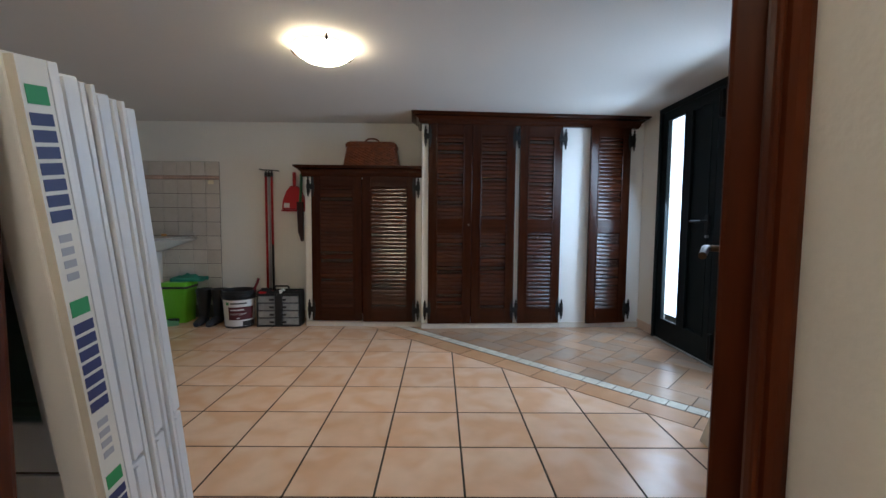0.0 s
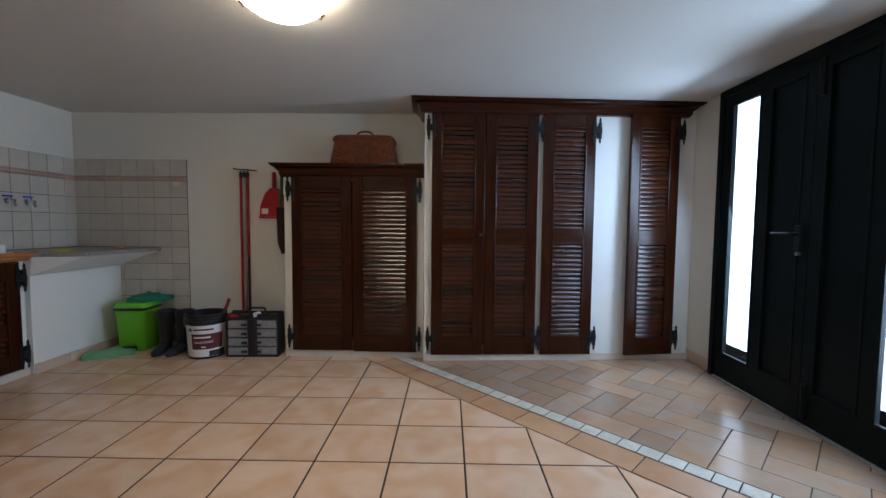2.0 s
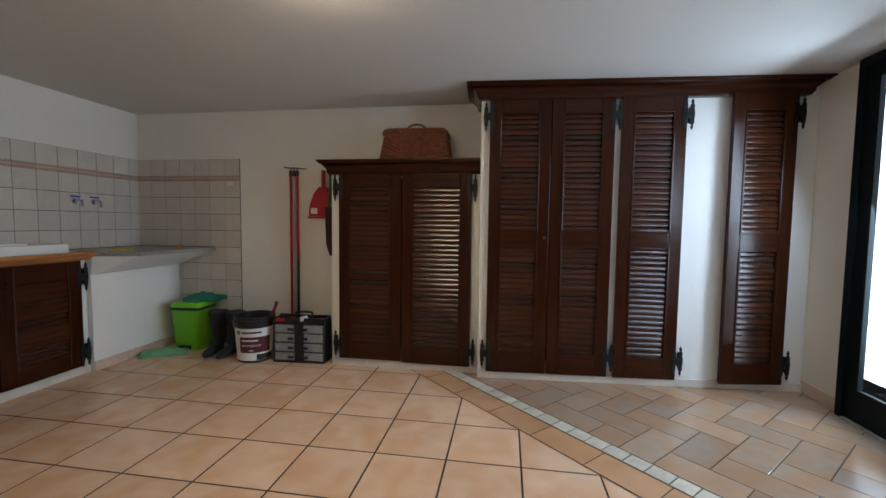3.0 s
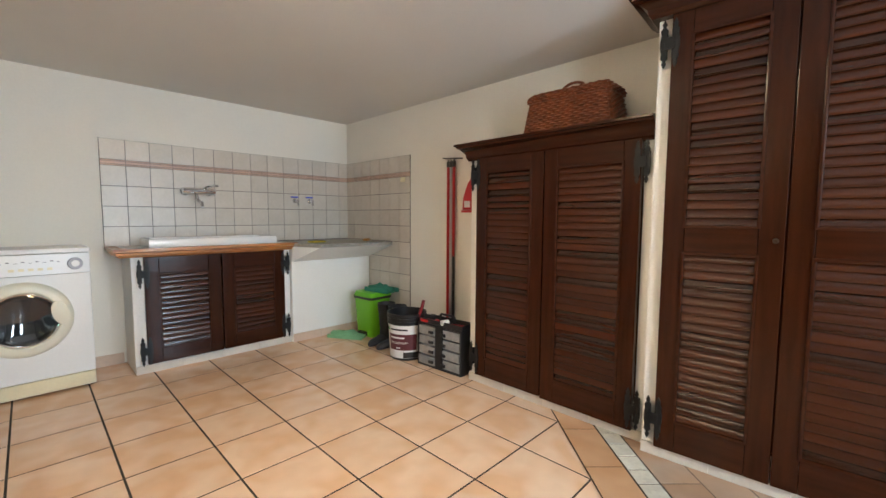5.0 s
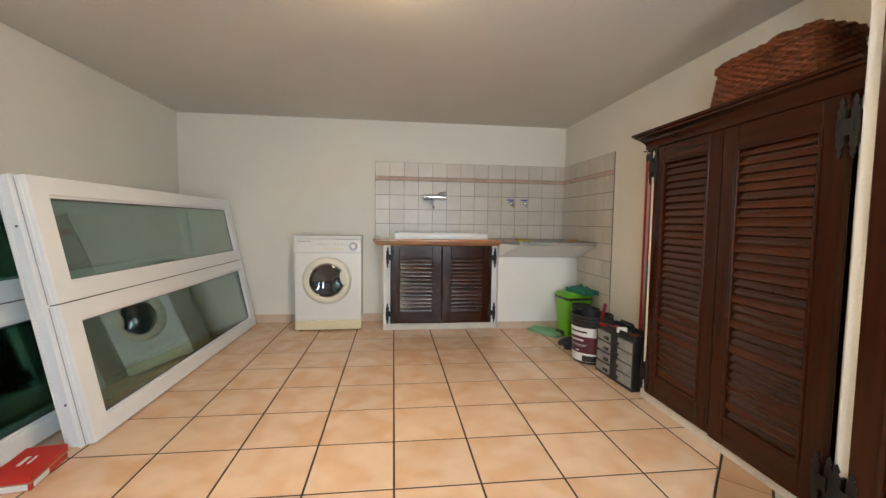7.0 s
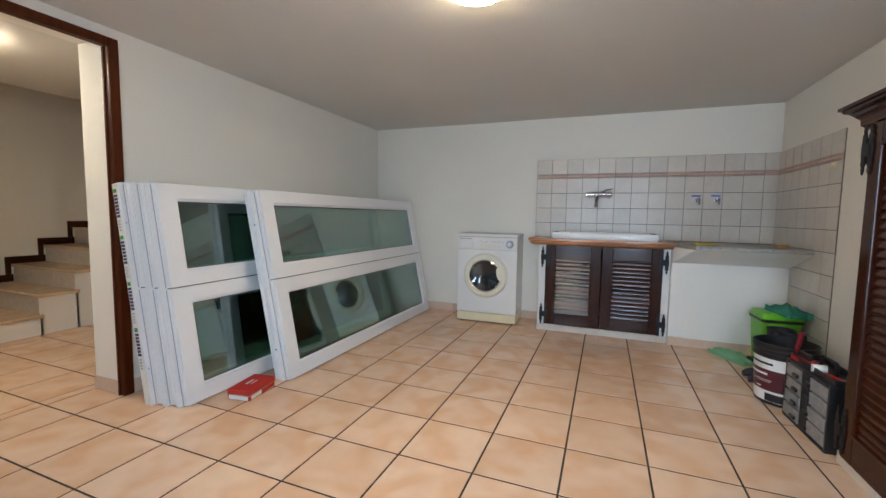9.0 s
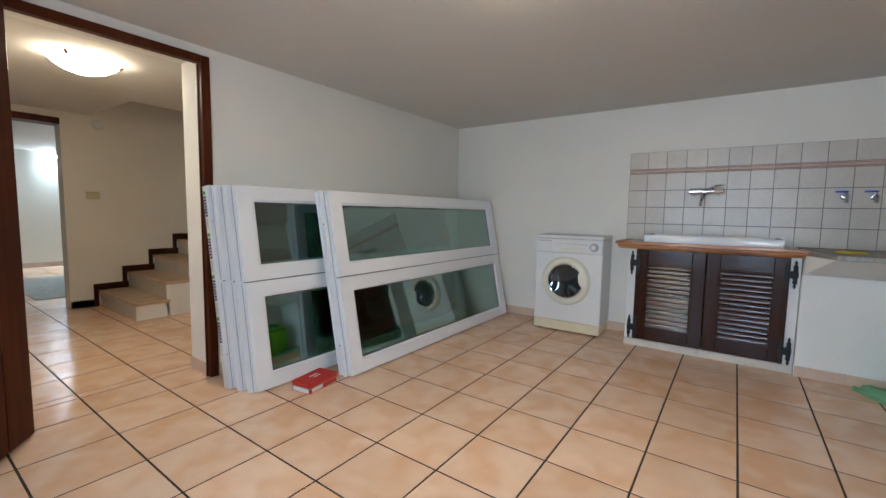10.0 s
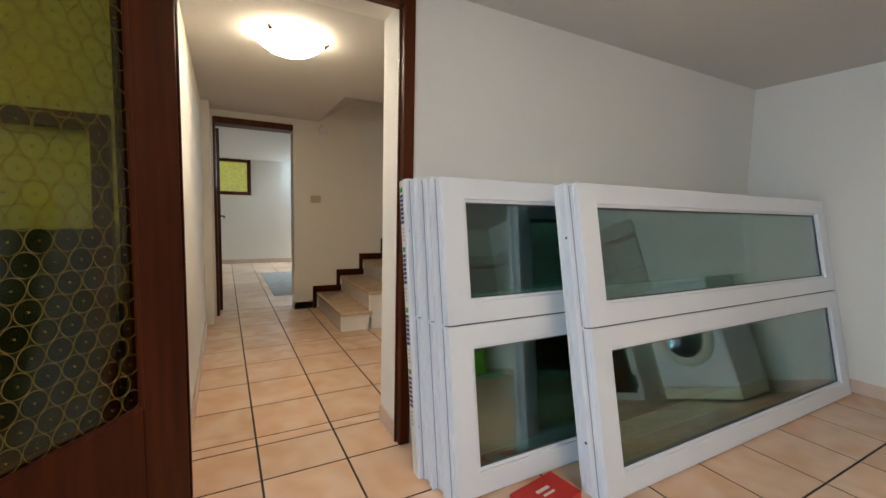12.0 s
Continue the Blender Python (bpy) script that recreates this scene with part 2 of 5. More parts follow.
def box(bm, x0, x1, y0, y1, z0, z1):
    v = [bm.verts.new(p) for p in ((x0, y0, z0), (x1, y0, z0), (x1, y1, z0), (x0, y1, z0), (x0, y0, z1), (x1, y0, z1), (x1, y1, z1), (x0, y1, z1))]
    for f in ((3, 2, 1, 0), (4, 5, 6, 7), (0, 1, 5, 4), (1, 2, 6, 5), (2, 3, 7, 6), (3, 0, 4, 7)):
        bm.faces.new([v[i] for i in f])
    return v


def prism(bm, poly, z0, z1, m=None):
    """A prism over a convex polygon of (x, y), counter-clockwise, mapped by m."""
    m = m or Matrix.Identity(4)
    lo = [bm.verts.new(m @ Vector((x, y, z0))) for x, y in poly]
    hi = [bm.verts.new(m @ Vector((x, y, z1))) for x, y in poly]
    bm.faces.new(lo[::-1])
    bm.faces.new(hi)
    k = len(poly)
    for i in range(k):
        bm.faces.new((lo[i], lo[(i + 1) % k], hi[(i + 1) % k], hi[i]))


def ring_at(bm, c, axis, r, seg):
    a = Vector(axis).normalized()
    u = a.orthogonal().normalized()
    w = a.cross(u)
    return [bm.verts.new(Vector(c) + r * (math.cos(t) * u + math.sin(t) * w)) for t in (2 * math.pi * i / seg for i in range(seg))]


def bridge(bm, a, b):
    k = len(a)
    for i in range(k):
        bm.faces.new((a[i], a[(i + 1) % k], b[(i + 1) % k], b[i]))


def cyl(bm, p0, p1, r0, r1=None, seg=16):
    axis = Vector(p1) - Vector(p0)
    a, b = ring_at(bm, p0, axis, r0, seg), ring_at(bm, p1, axis, r0 if r1 is None else r1, seg)
    bridge(bm, a, b)
    bm.faces.new(a[::-1])
    bm.faces.new(b)


def tube(bm, pts, r, seg=8):
    pts = [Vector(p) for p in pts]
    rings = []
    for i, p in enumerate(pts):
        d = pts[min(i + 1, len(pts) - 1)] - pts[max(i - 1, 0)]
        d.normalize()
        u = Vector((0.31, 0.52, 0.79)).cross(d).normalized()
        w = d.cross(u)
        rings.append([bm.verts.new(p + r * (math.cos(t) * u + math.sin(t) * w)) for t in (2 * math.pi * k / seg for k in range(seg))])
    for a, b in zip(rings, rings[1:]):
        bridge(bm, a, b)
    bm.faces.new(rings[0][::-1])
    bm.faces.new(rings[-1])


def lathe(bm, profile, seg=32, m=None):
    """Turns (radius, height) pairs round z."""
    m = m or Matrix.Identity(4)
    rings = []
    for r, z in profile:
        if r < 1e-5:
            rings.append([bm.verts.new(m @ Vector((0, 0, z)))])
        else:
            rings.append([bm.verts.new(m @ Vector((r * math.cos(t), r * math.sin(t), z))) for t in (2 * math.pi * i / seg for i in range(seg))])
    for a, b in zip(rings, rings[1:]):
        if len(a) == 1:
            for i in range(seg):
                bm.faces.new((a[0], b[i], b[(i + 1) % seg]))
        elif len(b) == 1:
            for i in range(seg):
                bm.faces.new((a[i], a[(i + 1) % seg], b[0]))
        else:
            bridge(bm, a, b)


def torus(bm, m, big, small, seg=32, sides=8):
    rings = []
    for i in range(seg):
        t = 2 * math.pi * i / seg
        rings.append([bm.verts.new(m @ Vector(((big + small * math.cos(s)) * math.cos(t), (big + small * math.cos(s)) * math.sin(t), small * math.sin(s))))
                      for s in (2 * math.pi * k / sides for k in range(sides))])
    for i in range(seg):
        bridge(bm, rings[i], rings[(i + 1) % seg])


def sweep_profile(bm, profile, path):
    """Sweeps a closed (out, up) profile along a level path of ((x, y), (outward x, y)) stations."""
    rings = []
    for (x, y), (ox, oy) in path:
        rings.append([bm.verts.new((x + ox * o, y + oy * o, u)) for o, u in profile])
    for a, b in zip(rings, rings[1:]):
        bridge(bm, a, b)
    bm.faces.new(rings[0][::-1])
    bm.faces.new(rings[-1])


def mesh_of(name, bm, material, bevel=0.0, smooth=False):
    bmesh.ops.recalc_face_normals(bm, faces=bm.faces)
    if bevel:
        bmesh.ops.bevel(bm, geom=[e for e in bm.edges if e.calc_face_angle(0) > 0.6], offset=bevel, segments=2, profile=0.6, affect="EDGES", clamp_overlap=True)
    me = bpy.data.meshes.new(name)
    bm.to_mesh(me)
    bm.free()
    me.materials.append(material)
    if smooth:
        for p in me.polygons:
            p.use_smooth = True
        me.set_sharp_from_angle(angle=radians(40))
    return me


def ring_frame(bm, x0, x1, z0, z1, w, y0, y1, ends=None):
    """A rectangular frame standing in the xz plane, one closed piece; w is its width, ends that of its upright sides."""
    e = ends or w
    o = [(x0, z0), (x1, z0), (x1, z1), (x0, z1)]
    i = [(x0 + e, z0 + w), (x1 - e, z0 + w), (x1 - e, z1 - w), (x0 + e, z1 - w)]
    r = [[bm.verts.new((x, y, z)) for x, z in q] for q, y in ((o, y0), (o, y1), (i, y1), (i, y0))]
    for k in range(4):
        bridge(bm, r[k], r[(k + 1) % 4])


def part(name, bm, material, parent, label="", bevel=0.0, smooth=False, m=None):
    ob = new(name, mesh_of(name, bm, material, bevel, smooth))
    ob.parent = parent
    if m:
        ob.matrix_basis = m
    return tagged(ob, label)


def structure(name, bm, material, label="", bevel=0.0, smooth=False):
    return tagged(new(name, mesh_of(name, bm, material, bevel, smooth)), label, "", "", "structure")


def thing(name, label, category, m=None, group=""):
    ob = new(name)
    ob.empty_display_size = 0.1
    if m:
        ob.matrix_world = m
    return tagged(ob, label, category, group)


def B():
    return bmesh.new()


def boxes(*dims):
    bm = B()
    for d in dims:
        box(bm, *d)
    return bm


def clip(poly, a, b, c):
    """The part of a convex polygon where a x + b y <= c."""
    out = []
    for p, q in zip(poly, poly[1:] + poly[:1]):
        fp, fq = a * p[0] + b * p[1] - c, a * q[0] + b * q[1] - c
        if fp <= 0:
            out.append(p)
        if fp * fq < 0:
            t = fp / (fp - fq)
            out.append((p[0] + t * (q[0] - p[0]), p[1] + t * (q[1] - p[1])))
    return out


def area_of(poly):
    return 0.5 * sum(p[0] * q[1] - q[0] * p[1] for p, q in zip(poly, poly[1:] + poly[:1]))

# ---- the setting ----
structure("wall_west", boxes((XW - 0.15, XW, YS, YN + 0.15, 0, CEIL)), PLASTER, "white plastered wall behind sink and washing machine")
structure("wall_north", boxes((XW, XE + 0.25, YN, YN + 0.15, 0, CEIL)), PLASTER, "white plastered wall behind the closets")
structure("wall_east", boxes((XE, XE + 0.09, YS, -1.80, 0, CEIL), (XE, XE + 0.09, -0.17, YN, 0, CEIL)), PLASTER, "white plastered wall with the outer door")
YH = -3.88
structure("wall_south", boxes((XW - 0.15, 0.06, YH, YS, 0, CEIL), (0.06, 0.102, YH, YS - 0.045, 0, 2.085), (1.007, XE + 0.25, YH, YS, 0, CEIL), (0.06, 1.007, YH, YS, 2.085, CEIL)), PLASTER, "white plastered wall with the inner doorway")
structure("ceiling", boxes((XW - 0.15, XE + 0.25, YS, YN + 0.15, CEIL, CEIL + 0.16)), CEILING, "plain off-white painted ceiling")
# hall
YF = -6.65
structure("wall_hall_east", boxes((1.007, 1.18, YF, YH, 0, 2.12)), PLASTER, "cream plastered hall wall")
structure("wall_hall_south", boxes((-2.7, 0.15, YF - 0.2, YF, 0, 4.2), (0.92, 1.18, YF - 0.2, YF, 0, 2.12), (0.15, 0.92, YF - 0.2, YF, 2.05, 2.12)), PLASTER, "cream plastered wall by the stairs")
structure("wall_hall_west", boxes((-2.85, -2.7, YF - 0.2, YH, 0, 4.2)), PLASTER, "cream plastered wall at the hall's end")
structure("hall_pilaster", boxes((0.94, 1.007, -6.64, -6.30, 0, 2.12)), PLASTER, "cream plastered wall return beside the far door")
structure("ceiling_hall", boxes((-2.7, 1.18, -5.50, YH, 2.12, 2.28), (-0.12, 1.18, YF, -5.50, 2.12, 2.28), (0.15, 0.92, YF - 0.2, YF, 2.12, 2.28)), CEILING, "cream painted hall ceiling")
bm = B()
prism(bm, [(-0.12, 2.12), (-0.12, 2.28), (-2.7, 4.05), (-2.7, 3.89)], YF, -5.50, Matrix(((1, 0, 0, 0), (0, 0, 1, 0), (0, 1, 0, 0), (0, 0, 0, 1))))
structure("stair_soffit", bm, CEILING, "sloping soffit over the stairs")
structure("stairwell_wall", boxes((-2.7, -0.12, -5.50, -5.38, 2.28, 4.2)), PLASTER, "plastered stairwell side wall")
# far room
YB = -11.2
structure("wall_far", boxes((-2.9, 0.40, YB - 0.15, YB, 0, 2.12), (0.94, 1.9, YB - 0.15, YB, 0, 2.12), (0.40, 0.94, YB - 0.15, YB, 0, 1.47), (0.40, 0.94, YB - 0.15, YB, 2.08, 2.12)), PLASTER, "white wall with a small high window")
structure("wall_far_east", boxes((1.75, 1.9, YB, YF - 0.2, 0, 2.12)), PLASTER, "white side wall")
structure("wall_far_west", boxes((-2.9, -2.75, YB, YF - 0.2, 0, 2.12)), PLASTER, "white side wall")
structure("wall_far_north", boxes((1.18, 1.9, YF - 0.2, YF - 0.05, 0, 2.12)), PLASTER, "white wall beside the far door")
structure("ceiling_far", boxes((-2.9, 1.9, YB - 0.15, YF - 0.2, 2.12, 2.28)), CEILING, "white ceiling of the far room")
bm = B()
box(bm, 0.33, 0.40, YB - 0.10, YB + 0.02, 1.40, 2.12)
box(bm, 0.94, 1.01, YB - 0.10, YB + 0.02, 1.40, 2.12)
box(bm, 0.40, 0.94, YB - 0.10, YB + 0.02, 1.40, 1.47)
box(bm, 0.40, 0.94, YB - 0.10, YB + 0.02, 2.06, 2.12)
win = structure("window_1", bm, DOORWOOD, "small high window with a brown wooden frame and yellow glass", bevel=0.006)
part("pane", boxes((0.40, 0.94, YB - 0.05, YB - 0.04, 1.47, 2.06)), YELLOWPANE, win, "yellow bottle glass with a faint glow for the light behind it")

# ---- inner doorway, frame and leaf ----


Y0, Y1 = YS - 0.044, YS + 0.014
frame1 = structure("door_1", boxes((0.058, 0.112, Y0, Y1, 0, 2.085)), DOORWOOD, "reddish-brown wooden door frame, open", bevel=0.008)
part("jamb", boxes((0.975, 1.005, Y0 + 0.02, Y1, 0, 2.085)), DOORWOOD, frame1, bevel=0.010)
part("lintel", boxes((0.1125, 0.9745, Y0, Y1, 2.035, 2.085)), DOORWOOD, frame1, bevel=0.008)
part("stop", boxes((0.1125, 0.120, Y0 + 0.004, Y0 + 0.020, 0, 2.0345)), DOORWOOD, frame1, bevel=0.004)
part("stop", boxes((0.965, 0.9745, Y0 + 0.024, Y0 + 0.040, 0, 2.0345)), DOORWOOD, frame1, bevel=0.004)
part("strike_plate", boxes((0.1122, 0.1140, YS - 0.020, YS - 0.012, 0.93, 1.06)), IRON, frame1, "dark strike plate")

LEAF = pose(0.984, YS + 0.045, 0.012, 0, 0, 54)
leaf = thing("glazed_door", "open reddish-brown wooden door with yellow bottle-glass panel", "door", LEAF)
W, H, T = 0.78, 2.02, 0.042
SA, SB, ZB = 0.185, 0.125, 0.475
part("stile", boxes((0, SA, -T / 2, T / 2, 0, H)), DOORWOOD, leaf, bevel=0.006)
part("stile", boxes((W - SB, W, -T / 2, T / 2, 0, H)), DOORWOOD, leaf, bevel=0.006)
part("bottom_rail", boxes((SA + 0.0005, W - SB - 0.0005, -T / 2 + 0.001, T / 2 - 0.001, 0, ZB)), DOORWOOD, leaf, bevel=0.005)
part("top_rail", boxes((SA + 0.0005, W - SB - 0.0005, -T / 2 + 0.001, T / 2 - 0.001, H - 0.13, H)), DOORWOOD, leaf, bevel=0.005)
for s in (-1, 1):
    y0, y1 = sorted((s * (T / 2 - 0.006), s * (T / 2 + 0.003)))
    a, c, d, e = SA - 0.003, W - SB + 0.003, ZB - 0.01, H - 0.12
    bm = B()
    ring_frame(bm, a, c, d, e, 0.018, y0, y1)
    part("glazing_bead", bm, DOORWOOD, leaf, bevel=0.004)
pane = part("glass_panel", boxes((SA + 0.002, W - SB - 0.002, 0.007, 0.013, ZB + 0.002, H - 0.132)), PANE_YELLOW, leaf, "yellow bottle glass with a faint glow for the light behind it with pressed rings")
pane.visible_shadow = False
bm = B()
step = 0.066
row = 0
z = ZB + 0.002 + step / 2
while z < H - 0.132 - step * 0.4:
    x = SA + 0.002 + step / 2 + (step / 2 if row % 2 else 0)
    while x < W - SB - 0.002 - step * 0.4:
        for y in (0.014,):
            torus(bm, Matrix.Translation((x, y, z)) @ Matrix.Rotation(radians(90), 4, "X"), step * 0.48, 0.0014, 24, 5)
            cyl(bm, (x, y - 0.004, z), (x, y + 0.002, z), 0.003, 0.003, 8)
        x += step
    z += step * 0.866
    row += 1
part("pressed_rings", bm, RINGGLASS, pane, "raised rings of the bottle glass", smooth=True)


def lever_handle(parent, x, y, z, s, direction):
    """A lever on a long back plate; s is the side, direction the way along x that the lever points."""
    bm = B()
    y0, y1 = sorted((y, y + s * 0.006))
    box(bm, x - 0.02, x + 0.02, y0, y1, z - 0.13, z + 0.09)
    plate = part("back_plate", bm, IRON, parent, "dark metal back plate", bevel=0.003)
    bm = B()
    cyl(bm, (x, y, z), (x, y + s * 0.045, z), 0.009, 0.009, 12)
    tube(bm, [(x, y + s * 0.045, z), (x + direction * 0.03, y + s * 0.05, z), (x + direction * 0.08, y + s * 0.048, z - 0.004), (x + direction * 0.12, y + s * 0.05, z - 0.014)], 0.010, 10)
    part("lever", bm, BRONZE, parent, "worn bronze lever", smooth=True)


lever_handle(leaf, W - 0.055, T / 2, 1.0, 1, -1)
lever_handle(leaf, W - 0.055, -T / 2, 1.0, -1, -1)
for z in (0.25, 1.75):
    bm = B()
    cyl(bm, (-0.006, -T / 2 - 0.004, z - 0.05), (-0.006, -T / 2 - 0.004, z + 0.05), 0.007, 0.007, 10)
    part("hinge", bm, STEEL, leaf, "steel hinge barrel", smooth=True)

old = thing("old_casement", "old brown wooden casement with dark lower panel leaning behind the door", "casement", pose(1.15, -3.46, 0.002, 3, 0, 0))
for b in ((0, 0.05, 0, 0.035, 0, 1.41), (0.45, 0.50, 0, 0.035, 0, 1.41)):
    part("stile", boxes(b), DOORWOOD, old, bevel=0.004)
for b in ((0.0505, 0.4495, 0.001, 0.034, 1.36, 1.41), (0.0505, 0.4495, 0.001, 0.034, 0.0, 0.06)):
    part("rail", boxes(b), DOORWOOD, old, bevel=0.004)
part("panel", boxes((0.0505, 0.4495, 0.010, 0.024, 0.0605, 1.05)), DOORPAINT, old, "dark lower panel")

# ---- outer double door ----
outer = structure("door_2", boxes((2.66, 2.75, -0.22, -0.17, 0, 2.138), (2.66, 2.75, -1.80, -1.75, 0, 2.138), (2.66, 2.75, -1.75, -0.22, 2.09, 2.138)), DOORPAINT, "dark green-black double outer door with tall glass panes", bevel=0.004)


def outer_leaf(y_hinge, y_meet, glass_y, panel_y):
    """One leaf, with a tall pane towards its hinge and a sunk panel towards the middle."""
    lo, hi = min(y_hinge, y_meet), max(y_hinge, y_meet)
    x0, x1 = 2.675, 2.712
    g0, g1 = sorted(glass_y)
    p0, p1 = sorted(panel_y)
    z0, z1, za, zb = 0.012, 2.088, 0.19, 2.02
    xs = sorted((lo, g0, g1, p0, p1, hi))
    bm = boxes((x0, x1, xs[0], xs[1], z0, z1), (x0, x1, xs[2], xs[3], za, zb), (x0, x1, xs[4], xs[5], z0, z1),
               (x0, x1, xs[1], xs[4], z0, za), (x0, x1, xs[1], xs[4], zb, z1))
    ob = part("door_leaf", bm, DOORPAINT, outer, "dark painted leaf")
    bmp = boxes((x0 + 0.016, x0 + 0.03, p0, p1, za, zb))
    part("panel", bmp, DOORPAINT, ob)
    for a, b in ((p0, p1), (g0, g1)):
        bmb = B()
        ring_frame(bmb, a, b, za, zb, 0.014, -0.02, 0.004)
        part("bead", bmb, DOORPAINT, ob, bevel=0.003, m=Matrix.Translation((x0, 0, 0)) @ Matrix(((0, -1, 0, 0), (1, 0, 0, 0), (0, 0, 1, 0), (0, 0, 0, 1))))
    pn = part("pane", boxes((x0 + 0.030, x0 + 0.036, g0, g1, za, zb)), PANE_CLEAR, ob, "tall clear pane, bright with daylight")
    pn.visible_shadow = False
    return ob


leaf_a = outer_leaf(-0.223, -0.978, (-0.295, -0.572), (-0.655, -0.915))
leaf_b = outer_leaf(-1.747, -0.984, (-1.675, -1.388), (-1.315, -1.055))
bm = boxes((2.655, 2.676, -0.945, -0.905, 1.00, 1.15))
part("back_plate", bm, IRON, leaf_a, "black lever plate", bevel=0.003)
bm = B()
cyl(bm, (2.656, -0.925, 1.10), (2.615, -0.925, 1.10), 0.010, 0.010, 12)
tube(bm, [(2.615, -0.925, 1.10), (2.61, -0.89, 1.10), (2.61, -0.79, 1.098)], 0.010, 10)
part("lever", bm, IRON, leaf_a, "black lever handle", smooth=True)
bm = B()
cyl(bm, (2.676, -0.925, 0.985), (2.655, -0.925, 0.985), 0.011, 0.011, 14)
part("lock_cylinder", bm, STEEL, leaf_a, "bright lock cylinder", smooth=True)
for z in (0.05, 1.86):
    bm = boxes((2.655, 2.676, -1.04, -1.005, z, z + 0.20))
    cyl(bm, (2.652, -1.022, z + 0.01), (2.652, -1.022, z + 0.19), 0.008, 0.008, 10)
    part("bolt", bm, IRON, leaf_b, "black slide bolt", bevel=0.001)
structure("threshold", boxes((2.66, 2.79, -1.75, -0.22, -0.004, 0.010)), SLAB, "grey stone threshold")
structure("backdrop", boxes((3.6, 3.62, -3.4, 2.6, -0.1, 2.9)), SKYGLOW, "overexposed bright outdoors behind the door panes")

# ---- skirting ----


def skirting(parent, x0, y0, x1, y1, h=0.085, t=0.010, material=SKIRT, length=0.36):
    """Skirting tiles along the wall face from (x0, y0) to (x1, y1); they stand out to the left of that way."""
    d = Vector((x1 - x0, y1 - y0, 0))
    total = d.length
    ang = math.atan2(d.y, d.x)
    k = max(1, round(total / length))
    w = total / k
    me = mesh_of("skirting_tile", boxes((0.001, w - 0.001, 0, t, 0, h)), material, 0.002)
    for i in range(k):
        ob = new("skirting_tile", me)
        ob.parent = parent
        ob.matrix_basis = Matrix.Translation((x0 + d.x * i / k, y0 + d.y * i / k, 0)) @ Matrix.Rotation(ang, 4, "Z")


base = tagged(new("baseboard"), "beige ceramic skirting tiles along the walls", "", "", "structure")
skirting(base, XW, -1.56, XW, YS)
skirting(base, XW, YS, 0.055, YS)
skirting(base, 1.06, YS, XE, YS)
skirting(base, XE, YS, XE, -1.81)
skirting(base, XE, -0.16, XE, 0.20)
skirting(base, -0.76, YN, -1.79, YN)
skirting(base, 0.102, YS - 0.05, 0.102, YH, length=0.3)
skirting(base, 0.07, YH, -2.7, YH)
skirting(base, 1.007, -6.30, 1.007, YS - 0.06)
skirting(base, 0.15, YF, -0.09, YF)
skirting(base, -2.75, YB, 1.75, YB)

# ---- louvred doors and closets ----


def strap_hinge(parent, x, z, y=0.0, s=1):
    """A black iron hinge: a spear-ended plate on the door's front, its twin on the pier side at x, a strap and a peg."""
    half = [(0.001, -0.105), (0.010, -0.084), (0.005, -0.074), (0.015, -0.060), (0.012, -0.040), (0.017, -0.014), (0.017, 0.014), (0.012, 0.040), (0.015, 0.060), (0.005, 0.074), (0.010, 0.084), (0.001, 0.105)]
    for c, front in ((s * 0.040, -0.001), (-s * 0.004, -0.002)):
        bm = B()
        rings = [[bm.verts.new((x + c + i * w, y + front - d, z + h)) for i, d in ((-1, 0), (1, 0), (1, 0.006), (-1, 0.006))] for w, h in half]
        for r0, r1 in zip(rings, rings[1:]):
            bridge(bm, r0, r1)
        bm.faces.new(rings[0][::-1])
        bm.faces.new(rings[-1])
        part("hinge_plate", bm, IRON, parent, "black spear-ended iron plate")
    x0, x1 = sorted((x - s * 0.004, x + s * 0.040))
    part("hinge_strap", boxes((x0, x1, y - 0.013, y - 0.0082, z - 0.027, z + 0.027)), IRON, parent, "black iron strap", bevel=0.002)
    part("hinge_peg", boxes((x - s * 0.004 - 0.005, x - s * 0.004 + 0.005, y - 0.0018, y + 0.034, z - 0.055, z + 0.055)), IRON, parent, "black iron peg")


slat_meshes = {}


def slat_mesh(w, pitch):
    key = (round(w, 3), round(pitch, 4))
    if key not in slat_meshes:
        bm = B()
        h = pitch * 1.05
        prof = [(0.003, -h / 2), (-0.0025, -h / 2), (-0.0055, -h * 0.44), (-0.0068, -h * 0.30), (-0.0066, -h * 0.05), (-0.0050, h * 0.22), (-0.0020, h * 0.45), (0.003, h / 2)]
        r = Matrix.Rotation(radians(-11), 2)
        pts = [r @ Vector(p) for p in prof]
        a = [bm.verts.new((0, p.x, p.y)) for p in pts]
        b = [bm.verts.new((w, p.x, p.y)) for p in pts]
        bridge(bm, a, b)
        bm.faces.new(a[::-1])
        bm.faces.new(b)
        slat_meshes[key] = mesh_of("slat", bm, WALNUT_SLAT, 0.0, True)
    return slat_meshes[key]


